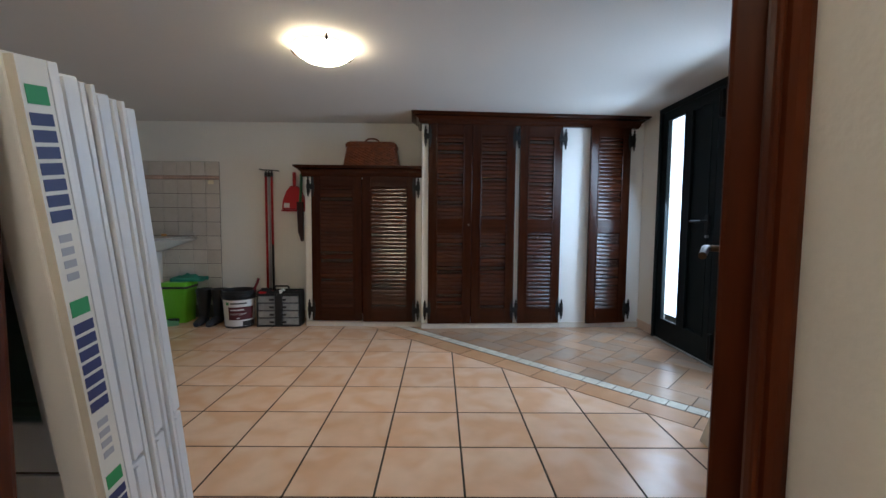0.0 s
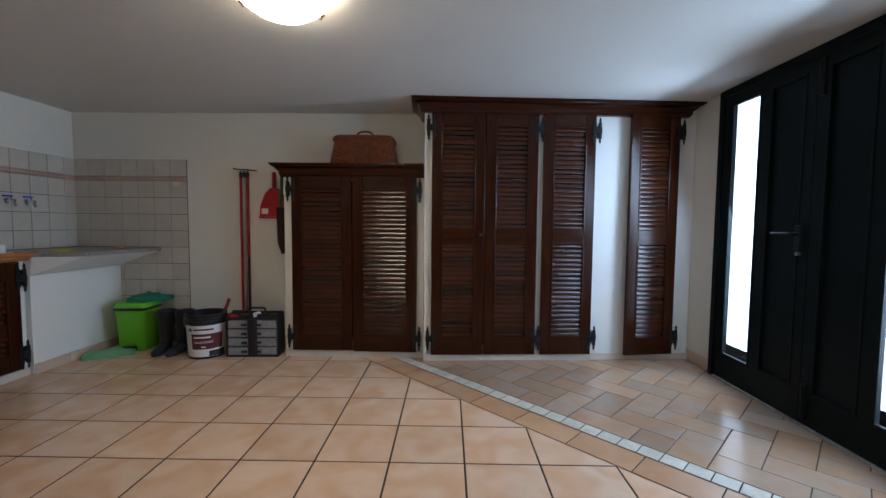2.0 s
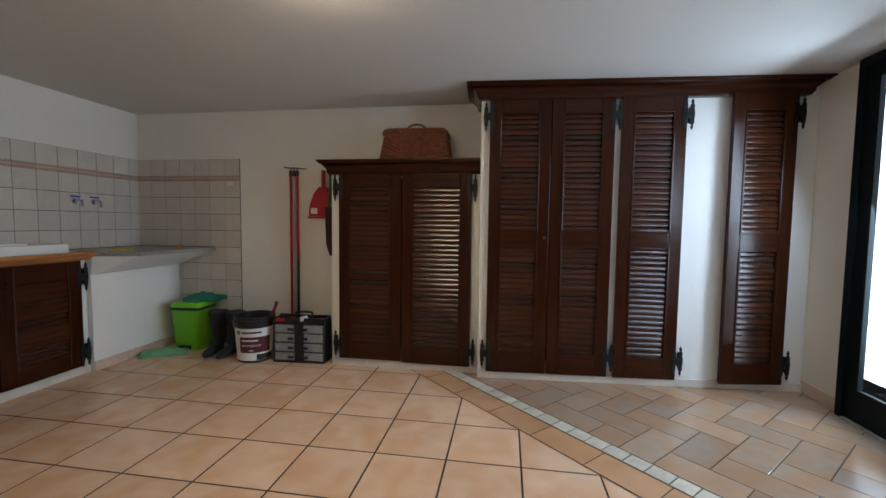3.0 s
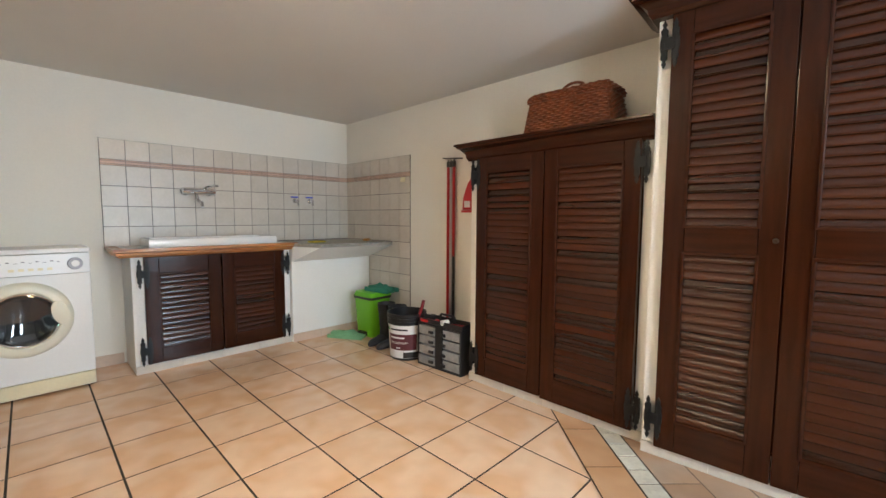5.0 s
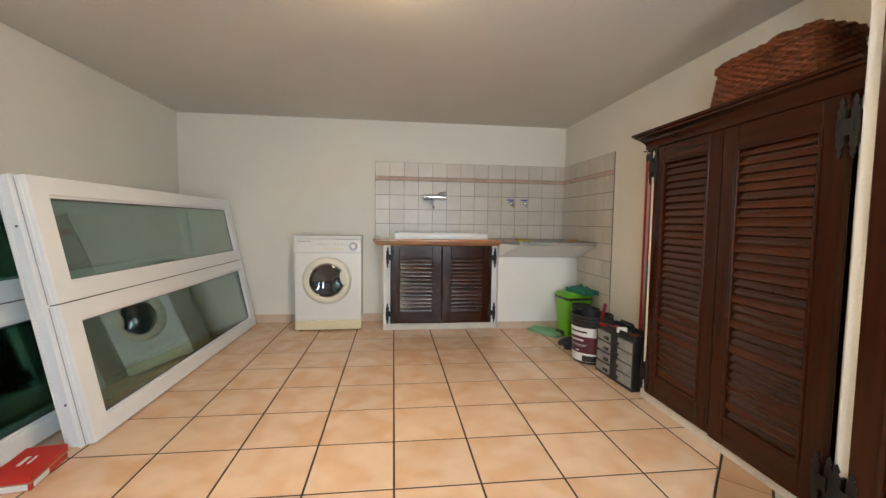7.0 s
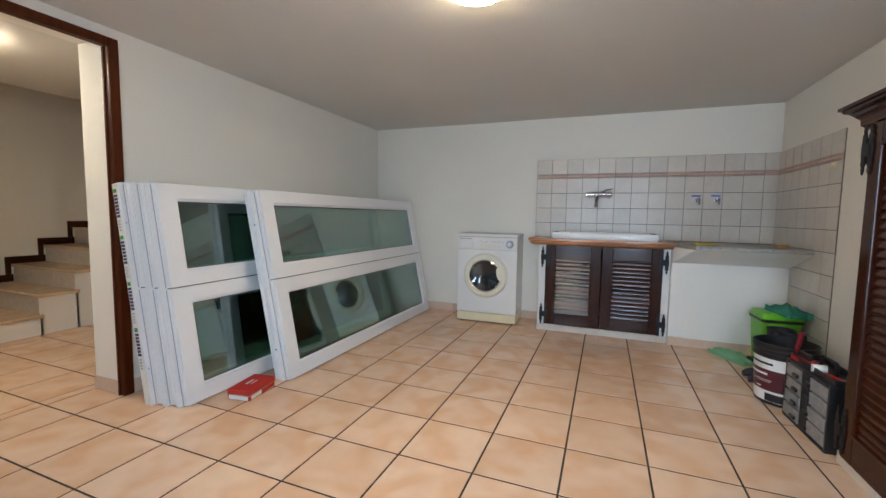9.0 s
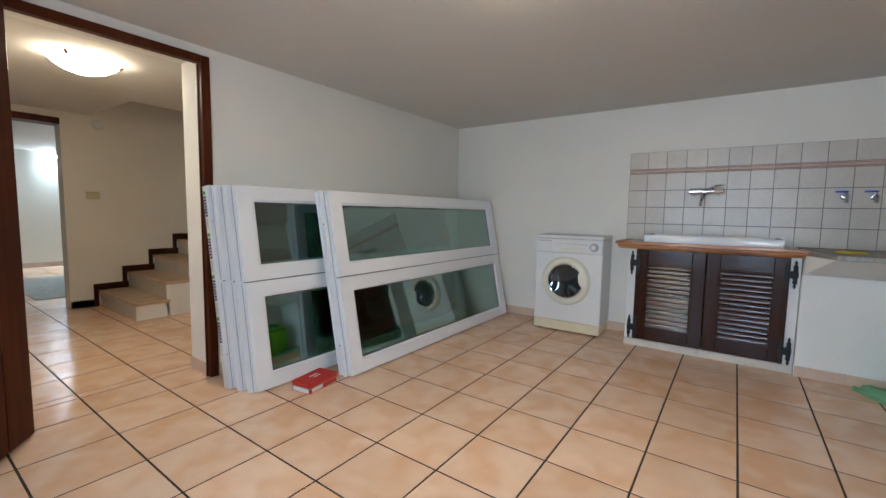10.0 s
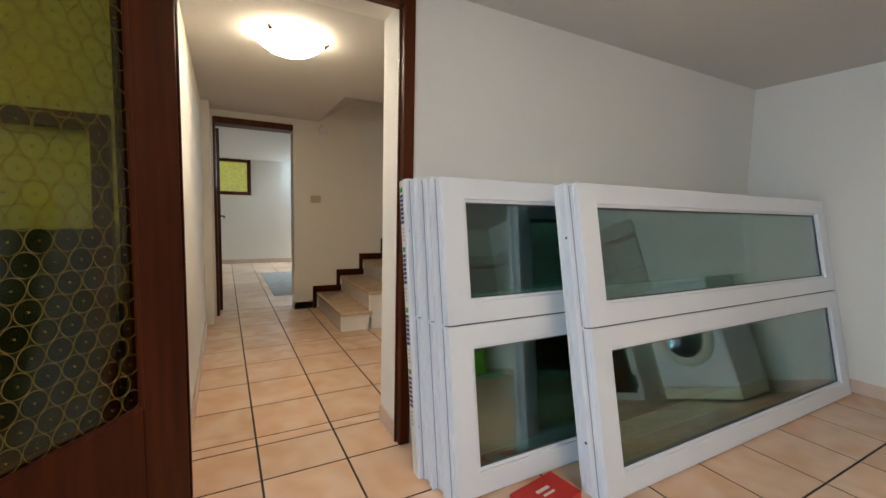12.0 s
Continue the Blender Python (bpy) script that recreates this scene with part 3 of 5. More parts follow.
def louvre_door(parent, m, w, h, openings, side=0.085, thick=0.032, hinge_side=0, hinges=(), pitch=0.0388, knob=None, filled=()):
    """A louvred door: stiles, rails between the openings (z0, z1), tilted slats. Local x is its width, -y its front."""
    door = new("door", mesh_of("door", boxes((0, side, -thick, 0, 0, h), (w - side, w, -thick, 0, 0, h)), WALNUT, 0.004))
    door.parent = parent
    door.matrix_basis = m
    edges = [0] + [z for o in openings for z in o] + [h]
    for z0, z1 in zip(edges[::2], edges[1::2]):
        part("rail", boxes((side + 0.0005, w - side - 0.0005, -thick + 0.0015, -0.0015, z0, z1)), WALNUT_H, door, bevel=0.003)
    for k, (z0, z1) in enumerate(openings):
        bead = B()
        ring_frame(bead, side - 0.008, w - side + 0.008, z0 - 0.006, z1 + 0.006, 0.015, -thick - 0.006, -thick + 0.008)
        part("bead", bead, WALNUT_H, door, bevel=0.005)
        if k in filled:
            part("panel", boxes((side + 0.0005, w - side - 0.0005, -thick * 0.6, -thick * 0.3, z0, z1)), WALNUT_H, door)
            continue
        n = max(2, round((z1 - z0) / pitch))
        p = (z1 - z0) / n
        me = slat_mesh(w - 2 * side - 0.002, p)
        for i in range(n):
            ob = new("slat", me)
            ob.parent = door
            ob.matrix_basis = Matrix.Translation((side + 0.001, -thick * 0.52, z0 + p * (i + 0.5))) @ Matrix.Rotation(radians(random.uniform(-0.3, 0.3)), 4, "X")
        part("backing", boxes((side + 0.001, w - side - 0.001, -0.006, -0.002, z0, z1)), WALNUT, door, "dark inside behind the slats")
    for z in hinges:
        strap_hinge(door, -0.024 if hinge_side == 0 else w + 0.024, z, -thick, 1 if hinge_side == 0 else -1)
    if knob:
        bm = B()
        cyl(bm, (knob[0], -thick, knob[1]), (knob[0], -thick - 0.012, knob[1]), 0.010, 0.008, 14)
        part("knob", bm, BRONZE, door, "small bronze key knob", smooth=True)
    return door


def cornice(parent, stations, z0, z1, out, name="cornice"):
    h = z1 - z0
    prof = [(-0.03, 0), (0.012, 0), (0.016, 0.10 * h), (0.024, 0.16 * h), (0.026, 0.40 * h), (0.45 * out, 0.52 * h), (0.62 * out, 0.68 * h), (0.84 * out, 0.76 * h), (0.86 * out, 0.84 * h), (out, 0.88 * h), (out, h), (-0.03, h)]
    bm = B()
    sweep_profile(bm, [(o, z0 + u) for o, u in prof], stations)
    return part(name, bm, WALNUT_H, parent, "moulded walnut cornice", smooth=True)


# low closet
low = thing("low_closet", "low built-in closet with white masonry sides and dark louvred doors", "closet")
YL = 0.115
part("side_wall", boxes((-0.755, -0.675, YL, YN - 0.002, 0, 1.535)), PLASTER_NEW, low, "white masonry side", bevel=0.006)
part("side_wall", boxes((0.365, 0.425, YL + 0.004, YN - 0.002, 0, 1.535)), PLASTER_NEW, low, "cream masonry side", bevel=0.004)
part("back_panel", boxes((-0.674, 0.364, YN - 0.03, YN - 0.004, 0.06, 1.53)), WALNUT, low)
part("floor_panel", boxes((-0.674, 0.364, YL + 0.01, YN - 0.031, 0.0, 0.055)), PLASTER_NEW, low)
part("top_board", boxes((-0.80, 0.425, YL - 0.05, YN - 0.002, 1.60, 1.625)), WALNUT_H, low, bevel=0.003)
part("top_rail", boxes((-0.755, 0.425, YL - 0.002, YL + 0.04, 1.536, 1.599)), WALNUT_H, low)
cornice(low, [((-0.76, YN - 0.003), (-1, 0)), ((-0.76, YL - 0.003), (-1, -1)), ((0.425, YL - 0.003), (0, -1))], 1.522, 1.632, 0.085)
louvre_door(low, pose(-0.682, YL - 0.002, 0.062), 0.505, 1.468, [(0.13, 1.375)], hinges=(0.12, 1.36), hinge_side=0)
louvre_door(low, pose(-0.170, YL - 0.004, 0.055, 0, 0, -0.8), 0.535, 1.475, [(0.135, 1.37)], hinges=(0.12, 1.36), hinge_side=1)
for k in range(4):
    w = 1.18 / 4
    part("plinth_tile", boxes((-0.755 + k * w + 0.001, -0.755 + (k + 1) * w - 0.001, YL - 0.012, YL - 0.002, 0, 0.055)), SKIRT_PALE, low, bevel=0.002)

# tall closet
TALL = pose(0.43, 0.040, 0, 0, 0, 3.4)
tall = thing("tall_closet", "tall built-in closet with white masonry front and dark louvred doors", "closet", TALL)
TW = 2.27
part("front_pillar", boxes((0.0, 0.075, 0, 0.34, 0, CEIL - 0.003)), PLASTER_NEW, tall, "white masonry pillar", bevel=0.008)
part("front_pillar", boxes((0.92, 0.985, 0, 0.12, 0, CEIL - 0.003)), PLASTER_NEW, tall, "white masonry pillar", bevel=0.006)
part("front_pillar", boxes((1.40, 1.72, 0, 0.12, 0, CEIL - 0.003)), PLASTER_NEW, tall, "white masonry pillar", bevel=0.006)
part("front_pillar", boxes((2.08, TW, 0, 0.12, 0, CEIL - 0.003)), PLASTER_NEW, tall, "white masonry pillar", bevel=0.006)
for sx0, sx1 in ((0.076, 0.919), (0.986, 1.399), (1.721, 2.079)):
    part("sill", boxes((sx0, sx1, 0.002, 0.238, 0, 0.055)), PLASTER_NEW, tall)
part("back_panel", boxes((0.08, 2.2, 0.24, 0.26, 0.06, CEIL - 0.01)), WALNUT, tall)
cornice(tall, [((-0.01, 0.30), (-1, 0)), ((-0.01, -0.034), (-1, -1)), ((TW - 0.10, -0.034), (1, -1)), ((TW - 0.10, -0.002), (1, 0))], 2.035, CEIL - 0.002, 0.095)
TO = [(0.145, 0.935), (1.05, 1.885)]
TH = 1.99
louvre_door(tall, pose(0.062, -0.002, 0.055), 0.434, TH, TO, hinges=(0.14, 1.86), hinge_side=0, knob=(0.405, 1.0))
louvre_door(tall, pose(0.500, -0.003, 0.055), 0.432, TH, TO, hinges=(0.14, 1.86), hinge_side=1)
louvre_door(tall, pose(0.975, -0.010, 0.055, 0, 0, 0.6), 0.430, TH, TO, hinges=(0.14, 1.86), hinge_side=1)
louvre_door(tall, pose(1.68, -0.050, 0.055, 0, 0, 5.4), 0.43, TH, TO, hinges=(0.14, 1.86), hinge_side=1)
for k in range(8):
    w = TW / 8
    part("plinth_tile", boxes((k * w + 0.001, (k + 1) * w - 0.001, -0.012, -0.001, 0, 0.055)), SKIRT_PALE, tall, bevel=0.002)

# wicker hamper on the low closet


def woven_shell(bm, levels, strand, per_side=(54, 24)):
    """Stacked strands of a rounded rectangle; levels are (half width, half depth, z), each strand bulging in and out."""
    rings = []
    nx, ny = per_side
    z_low, z_high = levels[0][2], levels[-1][2]
    count = max(1, round((z_high - z_low) / strand))
    for k in range(count * 4 + 1):
        z = z_low + (z_high - z_low) * k / (count * 4)
        a, b = next((p, q) for p, q in zip(levels, levels[1:]) if z <= q[2] + 1e-6)
        f = (z - a[2]) / (b[2] - a[2])
        hx, hy = a[0] + (b[0] - a[0]) * f, a[1] + (b[1] - a[1]) * f
        lift = abs(math.sin(math.pi * k / 4))
        pts = []
        for sx, sy, n, along in ((1, -1, nx, 0), (1, 1, ny, 1), (-1, 1, nx, 0), (-1, -1, ny, 1)):
            for i in range(n):
                t = i / n
                if along == 0:
                    x, y, nrm = (-hx + 2 * hx * t if sy < 0 else hx - 2 * hx * t), sy * hy, (0, sy)
                else:
                    x, y, nrm = sx * hx, (-hy + 2 * hy * t if sx > 0 else hy - 2 * hy * t), (sx, 0)
                pull = 0.010 * max(0, 1 - min(t, 1 - t) * 12)
                wave = math.sin(2 * math.pi * i / 6 + math.pi * (k // 4))
                out = 0.014 * lift * (0.40 + 0.60 * wave) - pull
                pts.append(bm.verts.new((x + nrm[0] * out, y + nrm[1] * out, z)))
        rings.append(pts)
    for a, b in zip(rings, rings[1:]):
        bridge(bm, a, b)
    bm.faces.new(rings[0][::-1])
    bm.faces.new(rings[-1])


hamper = thing("wicker_hamper", "brown wicker picnic hamper with lid and handle, on the low closet", "basket", pose(-0.100, 0.285, 1.633, 0, 0, 1))
bm = B()
woven_shell(bm, [(0.280, 0.130, 0.0), (0.240, 0.118, 0.200)], 0.0135)
part("body", bm, WICKER, hamper, smooth=True)
bm = B()
woven_shell(bm, [(0.252, 0.126, 0.201), (0.252, 0.126, 0.228), (0.236, 0.110, 0.250), (0.215, 0.085, 0.262)], 0.0135)
part("lid", bm, WICKER, hamper, "woven wicker lid", smooth=True)
bm = B()
tube(bm, [(0.075 * math.cos(t), -0.02, 0.258 + 0.045 * math.sin(t)) for t in (math.pi * k / 14 for k in range(15))], 0.008, 8)
part("handle", bm, WICKER, hamper, "bent wicker handle", smooth=True)
bm = B()
torus(bm, Matrix.Translation((0.05, -0.132, 0.195)) @ Matrix.Rotation(radians(90), 4, "X"), 0.016, 0.004, 16, 6)
part("clasp", bm, WICKER, hamper, "wicker loop clasp", smooth=True)

# ---- sink corner ----
sink = thing("sink_cabinet", "white masonry sink cabinet with dark louvred doors", "cabinet")
XS = -2.47
part("side_wall", boxes((XW + 0.002, XS, -1.545, -1.465, 0, 0.845)), PLASTER_NEW, sink, "white masonry side", bevel=0.006)
part("side_wall", boxes((XW + 0.002, XS, -0.46, -0.395, 0, 0.845)), PLASTER_NEW, sink, bevel=0.006)
part("floor_panel", boxes((XW + 0.002, XS - 0.01, -1.464, -0.461, 0, 0.06)), PLASTER_NEW, sink)
RD = Matrix.Rotation(radians(90), 4, "Z")
louvre_door(sink, Matrix.Translation((XS + 0.002, -1.475, 0.068)) @ RD, 0.505, 0.778, [(0.11, 0.655)], hinges=(0.10, 0.66), hinge_side=0, side=0.09)
louvre_door(sink, Matrix.Translation((XS + 0.002, -0.962, 0.068)) @ RD, 0.505, 0.778, [(0.11, 0.655)], hinges=(0.10, 0.66), hinge_side=1, side=0.09)
for y in (-1.02, -0.91):
    bm = B()
    cyl(bm, (XS + 0.034, y, 0.745), (XS + 0.056, y, 0.745), 0.007, 0.012, 12)
    part("knob", bm, WALNUT, sink, "small round wooden knob", smooth=True)
for k in range(4):
    w = 1.15 / 4
    part("plinth_tile", boxes((XS + 0.001, XS + 0.012, -1.545 + k * w + 0.001, -1.545 + (k + 1) * w - 0.001, 0, 0.06)), SKIRT_PALE, sink, bevel=0.002)

top = thing("worktop", "pine-edged worktop over the sink cabinet", "worktop")
prof = [(-0.02, 0.0), (0.012, 0.0), (0.018, 0.012), (0.028, 0.016), (0.030, 0.034), (0.044, 0.040), (0.044, 0.062), (-0.02, 0.062)]
bm = B()
sweep_profile(bm, [(o, 0.848 + u) for o, u in prof], [((XW + 0.003, -1.60), (0, -1)), ((XS + 0.02, -1.60), (1, -1)), ((XS + 0.02, -0.385), (1, 1)), ((XS - 0.06, -0.385), (0, 1))])
part("edge", bm, PINE, top, "moulded orange pine edge", smooth=True)
part("board", boxes((XW + 0.003, XS + 0.001, -1.58, -0.405, 0.850, 0.906)), WALLTILE, top, "grey tiled surface")

basin = thing("sink", "white ceramic inset sink", "sink")
bm = B()
outer_r = [(XW + 0.03, -1.43), (XS - 0.01, -1.43), (XS - 0.01, -0.50), (XW + 0.03, -0.50)]


def inset_rect(r, d):
    (x0, y0), (x1, y1) = r[0], r[2]
    return [(x0 + d, y0 + d), (x1 - d, y0 + d), (x1 - d, y1 - d), (x0 + d, y1 - d)]


loops = []
for d, z in ((0.004, 0.907), (0.0, 0.915), (0.0, 0.962), (0.006, 0.970), (0.035, 0.970), (0.042, 0.962), (0.06, 0.82), (0.09, 0.80)):
    loops.append([bm.verts.new((x, y, z)) for x, y in inset_rect(outer_r, d)])
for a, b in zip(loops, loops[1:]):
    bridge(bm, a, b)
bm.faces.new(loops[-1])
part("bowl", bm, CERAMIC, basin, smooth=True)
bm = B()
cyl(bm, (-2.66, -0.96, 0.8005), (-2.66, -0.96, 0.806), 0.03, 0.028, 20)
part("drain", bm, CHROME, basin, "chrome drain", smooth=True)

mixer = thing("wall_tap", "chrome wall-mounted mixer tap", "tap", pose(XW + 0.013, -1.02, 1.345) @ Matrix.Scale(1.2, 4))
bm = B()
for y in (-0.075, 0.075):
    cyl(bm, (0, y, 0), (0.012, y, 0), 0.03, 0.026, 18)
    cyl(bm, (0.012, y, 0), (0.06, y, 0), 0.016, 0.016, 14)
cyl(bm, (0.065, -0.10, 0), (0.065, 0.10, 0), 0.024, 0.024, 18)
part("body", bm, CHROME, mixer, smooth=True)
bm = B()
tube(bm, [(0.065, -0.02, -0.01), (0.09, -0.02, -0.05), (0.14, -0.02, -0.075), (0.19, -0.02, -0.08), (0.205, -0.02, -0.11)], 0.011, 10)
part("spout", bm, CHROME, mixer, smooth=True)
bm = B()
tube(bm, [(0.075, 0.03, 0.02), (0.10, 0.05, 0.035), (0.14, 0.10, 0.04)], 0.009, 8)
part("lever", bm, CHROME, mixer, smooth=True)
for y in (-0.155, 0.0):
    valve = thing("stop_valve", "chrome stop valve with blue lever handle", "valve", pose(XW + 0.013, y, 1.295), "stop valves on the tiles")
    bm = B()
    cyl(bm, (0, 0, 0), (0.008, 0, 0), 0.024, 0.022, 16)
    cyl(bm, (0.008, 0, 0), (0.075, 0, 0), 0.011, 0.011, 12)
    cyl(bm, (0.06, 0, 0), (0.075, 0, -0.045), 0.010, 0.012, 12)
    cyl(bm, (0.04, 0, 0), (0.04, 0, 0.03), 0.009, 0.007, 12)
    part("body", bm, CHROME, valve, smooth=True)
    part("lever", boxes((0.032, 0.050, -0.058, 0.014, 0.030, 0.043)), BLUE, valve, "blue lever", bevel=0.004)

trough = thing("washing_slab", "grey stone washing slab on a flared white masonry base", "sink slab")
YT = YN - 0.014
XB = -2.432
bm = B()
prism(bm, [(XW + 0.013, -0.375), (XB + 0.02, -0.375), (-2.12, -0.270), (-2.045, YT), (XW + 0.013, YT)], 0.872, 0.902)
part("slab", bm, SLAB, trough, "grey granite slab with a slanting end", bevel=0.003)
bm = B()
va = [bm.verts.new(p) for p in ((XW + 0.013, -0.390, 0.735), (XB, -0.390, 0.735), (XB + 0.002, -0.300, 0.735), (XB + 0.002, YT, 0.735), (XW + 0.013, YT, 0.735))]
vb = [bm.verts.new(p) for p in ((XW + 0.013, -0.385, 0.871), (XB + 0.012, -0.383, 0.871), (-2.132, -0.272, 0.871), (-2.057, YT, 0.871), (XW + 0.013, YT, 0.871))]
bridge(bm, va, vb)
bm.faces.new(va[::-1])
bm.faces.new(vb)
part("flare", bm, PLASTER_NEW, trough, "white flared plaster")
part("base_wall", boxes((XW + 0.003, XB, -0.392, YT, 0, 0.734)), PLASTER_NEW, trough, "white masonry base", bevel=0.005)
for k in range(3):
    w = (YT + 0.39) / 3
    part("plinth_tile", boxes((XB + 0.001, XB + 0.011, -0.39 + k * w + 0.001, -0.39 + (k + 1) * w - 0.001, 0, 0.075)), SKIRT, trough, bevel=0.002)
sponge = thing("sponge", "flat yellow sponge lying on the slab", "sponge", pose(-2.40, -0.16, 0.903, 0, 0, 12))
part("pad", boxes((-0.04, 0.04, -0.07, 0.07, 0, 0.014)), mat("yellow_sponge", (0.65, 0.50, 0.05), 0.9, grain=150, bump=0.4), sponge, bevel=0.004)
soap = thing("soap", "small orange soap bar on the slab", "soap", pose(-2.35, 0.36, 0.903, 0, 0, 30))
part("bar", boxes((-0.025, 0.025, -0.04, 0.04, 0, 0.022)), mat("orange_soap", (0.65, 0.32, 0.08), 0.5), soap, bevel=0.008)

# ---- washing machine ----
wm = thing("washing_machine", "white front-loading washing machine with cream door ring", "washing machine", pose(-2.46, -2.075, 0, 0, 0, 1.5))
hw, dep = 0.315, 0.37
part("body", boxes((-dep, 0, -hw, hw, 0.105, 0.90)), ENAMEL, wm, "white enamel body", bevel=0.008)
part("plinth", boxes((-dep + 0.01, 0.004, -hw + 0.002, hw - 0.002, 0.015, 0.103)), CREAM, wm, "yellowed cream kick plate", bevel=0.005)
part("lid", boxes((-dep, 0.012, -hw - 0.003, hw + 0.003, 0.902, 0.932)), ENAMEL, wm, "white top", bevel=0.008)
bm = B()
prism(bm, [(0.001, 0.765), (0.022, 0.772), (0.014, 0.898), (0.001, 0.899)], -hw + 0.002, hw - 0.002, Matrix(((1, 0, 0, 0), (0, 0, 1, 0), (0, 1, 0, 0), (0, 0, 0, 1))))
part("control_panel", bm, ENAMEL, wm, "white control panel", bevel=0.003)
bm = B()
prism(bm, [(0.0165, 0.79), (0.026, 0.792), (0.021, 0.865), (0.015, 0.865)], -hw + 0.02, -hw + 0.17, Matrix(((1, 0, 0, 0), (0, 0, 1, 0), (0, 1, 0, 0), (0, 0, 0, 1))))
part("detergent_drawer", bm, ENAMEL, wm, "white detergent drawer", bevel=0.003)
bm = B()
cyl(bm, (0.016, hw - 0.075, 0.832), (0.045, hw - 0.075, 0.834), 0.040, 0.034, 26)
part("dial", bm, GREYPRINT, wm, "grey programme dial", smooth=True)
bm = B()
cyl(bm, (0.044, hw - 0.075, 0.834), (0.052, hw - 0.075, 0.834), 0.022, 0.020, 20)
part("dial_cap", bm, ENAMEL, wm, "dark dial cap", smooth=True)
for k in range(5):
    part("button", boxes((0.016, 0.024, -0.06 + k * 0.042, -0.035 + k * 0.042, 0.80, 0.815)), CREAM, wm, bevel=0.002)
bm = B()
for k in range(9):
    box(bm, 0.0165, 0.0172, -0.10 + k * 0.032, -0.085 + k * 0.032, 0.845 + 0.008 * (k % 2), 0.850 + 0.008 * (k % 2))
box(bm, 0.0165, 0.0172, -hw + 0.03, -hw + 0.16, 0.876, 0.880)
part("print", bm, GASKET, wm, "small grey print")
RX = Matrix.Translation((0.0, -0.01, 0.50)) @ Matrix.Rotation(radians(90), 4, "Y")
bm = B()
lathe(bm, [(0.166, 0.003), (0.166, 0.028), (0.174, 0.038), (0.200, 0.040), (0.222, 0.030), (0.232, 0.010), (0.232, 0.001)], 48, RX)
ringp = part("door_ring", bm, IVORY, wm, "cream plastic door ring", smooth=True)
bm = B()
grip = [(0.158 + 0.044 * math.cos(t) - 0.014 * math.sin(t), 0.525 + 0.080 * math.sin(t)) for t in (2 * math.pi * k / 20 for k in range(20))]
prism(bm, grip, 0.030, 0.047, Matrix(((0, 0, 1, 0), (1, 0, 0, 0), (0, 1, 0, 0), (0, 0, 0, 1))))
part("door_grip", bm, IVORY, wm, "cream door grip reaching over the glass", bevel=0.007, smooth=True)
bm = B()
lathe(bm, [(0.166, 0.020), (0.14, 0.010), (0.10, -0.06), (0.0, -0.09)], 40, RX)
part("drum", bm, STEEL, wm, "steel drum inside", smooth=True)
bm = B()
torus(bm, RX @ Matrix.Translation((0, 0, 0.028)), 0.160, 0.005, 40, 8)
part("bolt_ring", bm, CHROME, wm, "chrome ring round the glass", smooth=True)
bm = B()
lathe(bm, [(0.165, 0.026), (0.145, 0.034), (0.10, 0.018), (0.05, 0.006), (0.0, 0.002)], 40, RX)
gl = part("door_glass", bm, glass("washer_glass", (0.22, 0.24, 0.27), 0.03, 0.7, gloss=0.10), wm, "dark porthole glass", smooth=True)
for y in (-hw + 0.05, hw - 0.05):
    for x in (-0.05, -dep + 0.05):
        bm = B()
        cyl(bm, (x, y, 0), (x, y, 0.016), 0.02, 0.016, 12)
        part("foot", bm, BLACKP, wm)

# ---- bins, bucket, boots and organiser by the north wall ----
pedal_bin = thing("pedal_bin", "lime green plastic pedal bin with black rim", "bin", pose(-2.16, 0.29, 0, 0, 0, 4))


def tapered(bm, hx0, hy0, hx1, hy1, z0, z1, r=0.03, seg=4):
    rings = []
    for hx, hy, z in ((hx0, hy0, z0), (hx1, hy1, z1)):
        pts = []
        for cx, cy, a0 in ((1, 1, 0), (-1, 1, 90), (-1, -1, 180), (1, -1, 270)):
            for k in range(seg + 1):
                a = radians(a0 + 90 * k / seg)
                pts.append(bm.verts.new((cx * (hx - r) + r * math.cos(a), cy * (hy - r) + r * math.sin(a), z)))
        rings.append(pts)
    bridge(bm, rings[0], rings[1])
    bm.faces.new(rings[0][::-1])
    bm.faces.new(rings[1])


bm = B()
tapered(bm, 0.112, 0.105, 0.130, 0.125, 0.0, 0.36)
part("body", bm, GREEN, pedal_bin, "lime green body", smooth=True)
bm = B()
tapered(bm, 0.137, 0.132, 0.140, 0.135, 0.361, 0.385)
part("rim", bm, BLACKP, pedal_bin, "black rim", smooth=True)
bm = B()
tapered(bm, 0.143, 0.138, 0.128, 0.120, 0.386, 0.425, 0.04)
part("lid", bm, GREEN, pedal_bin, "lime green lid", smooth=True)
part("pedal", boxes((-0.05, 0.05, -0.15, -0.107, 0.012, 0.05)), BLACKP, pedal_bin, "black pedal", bevel=0.005)


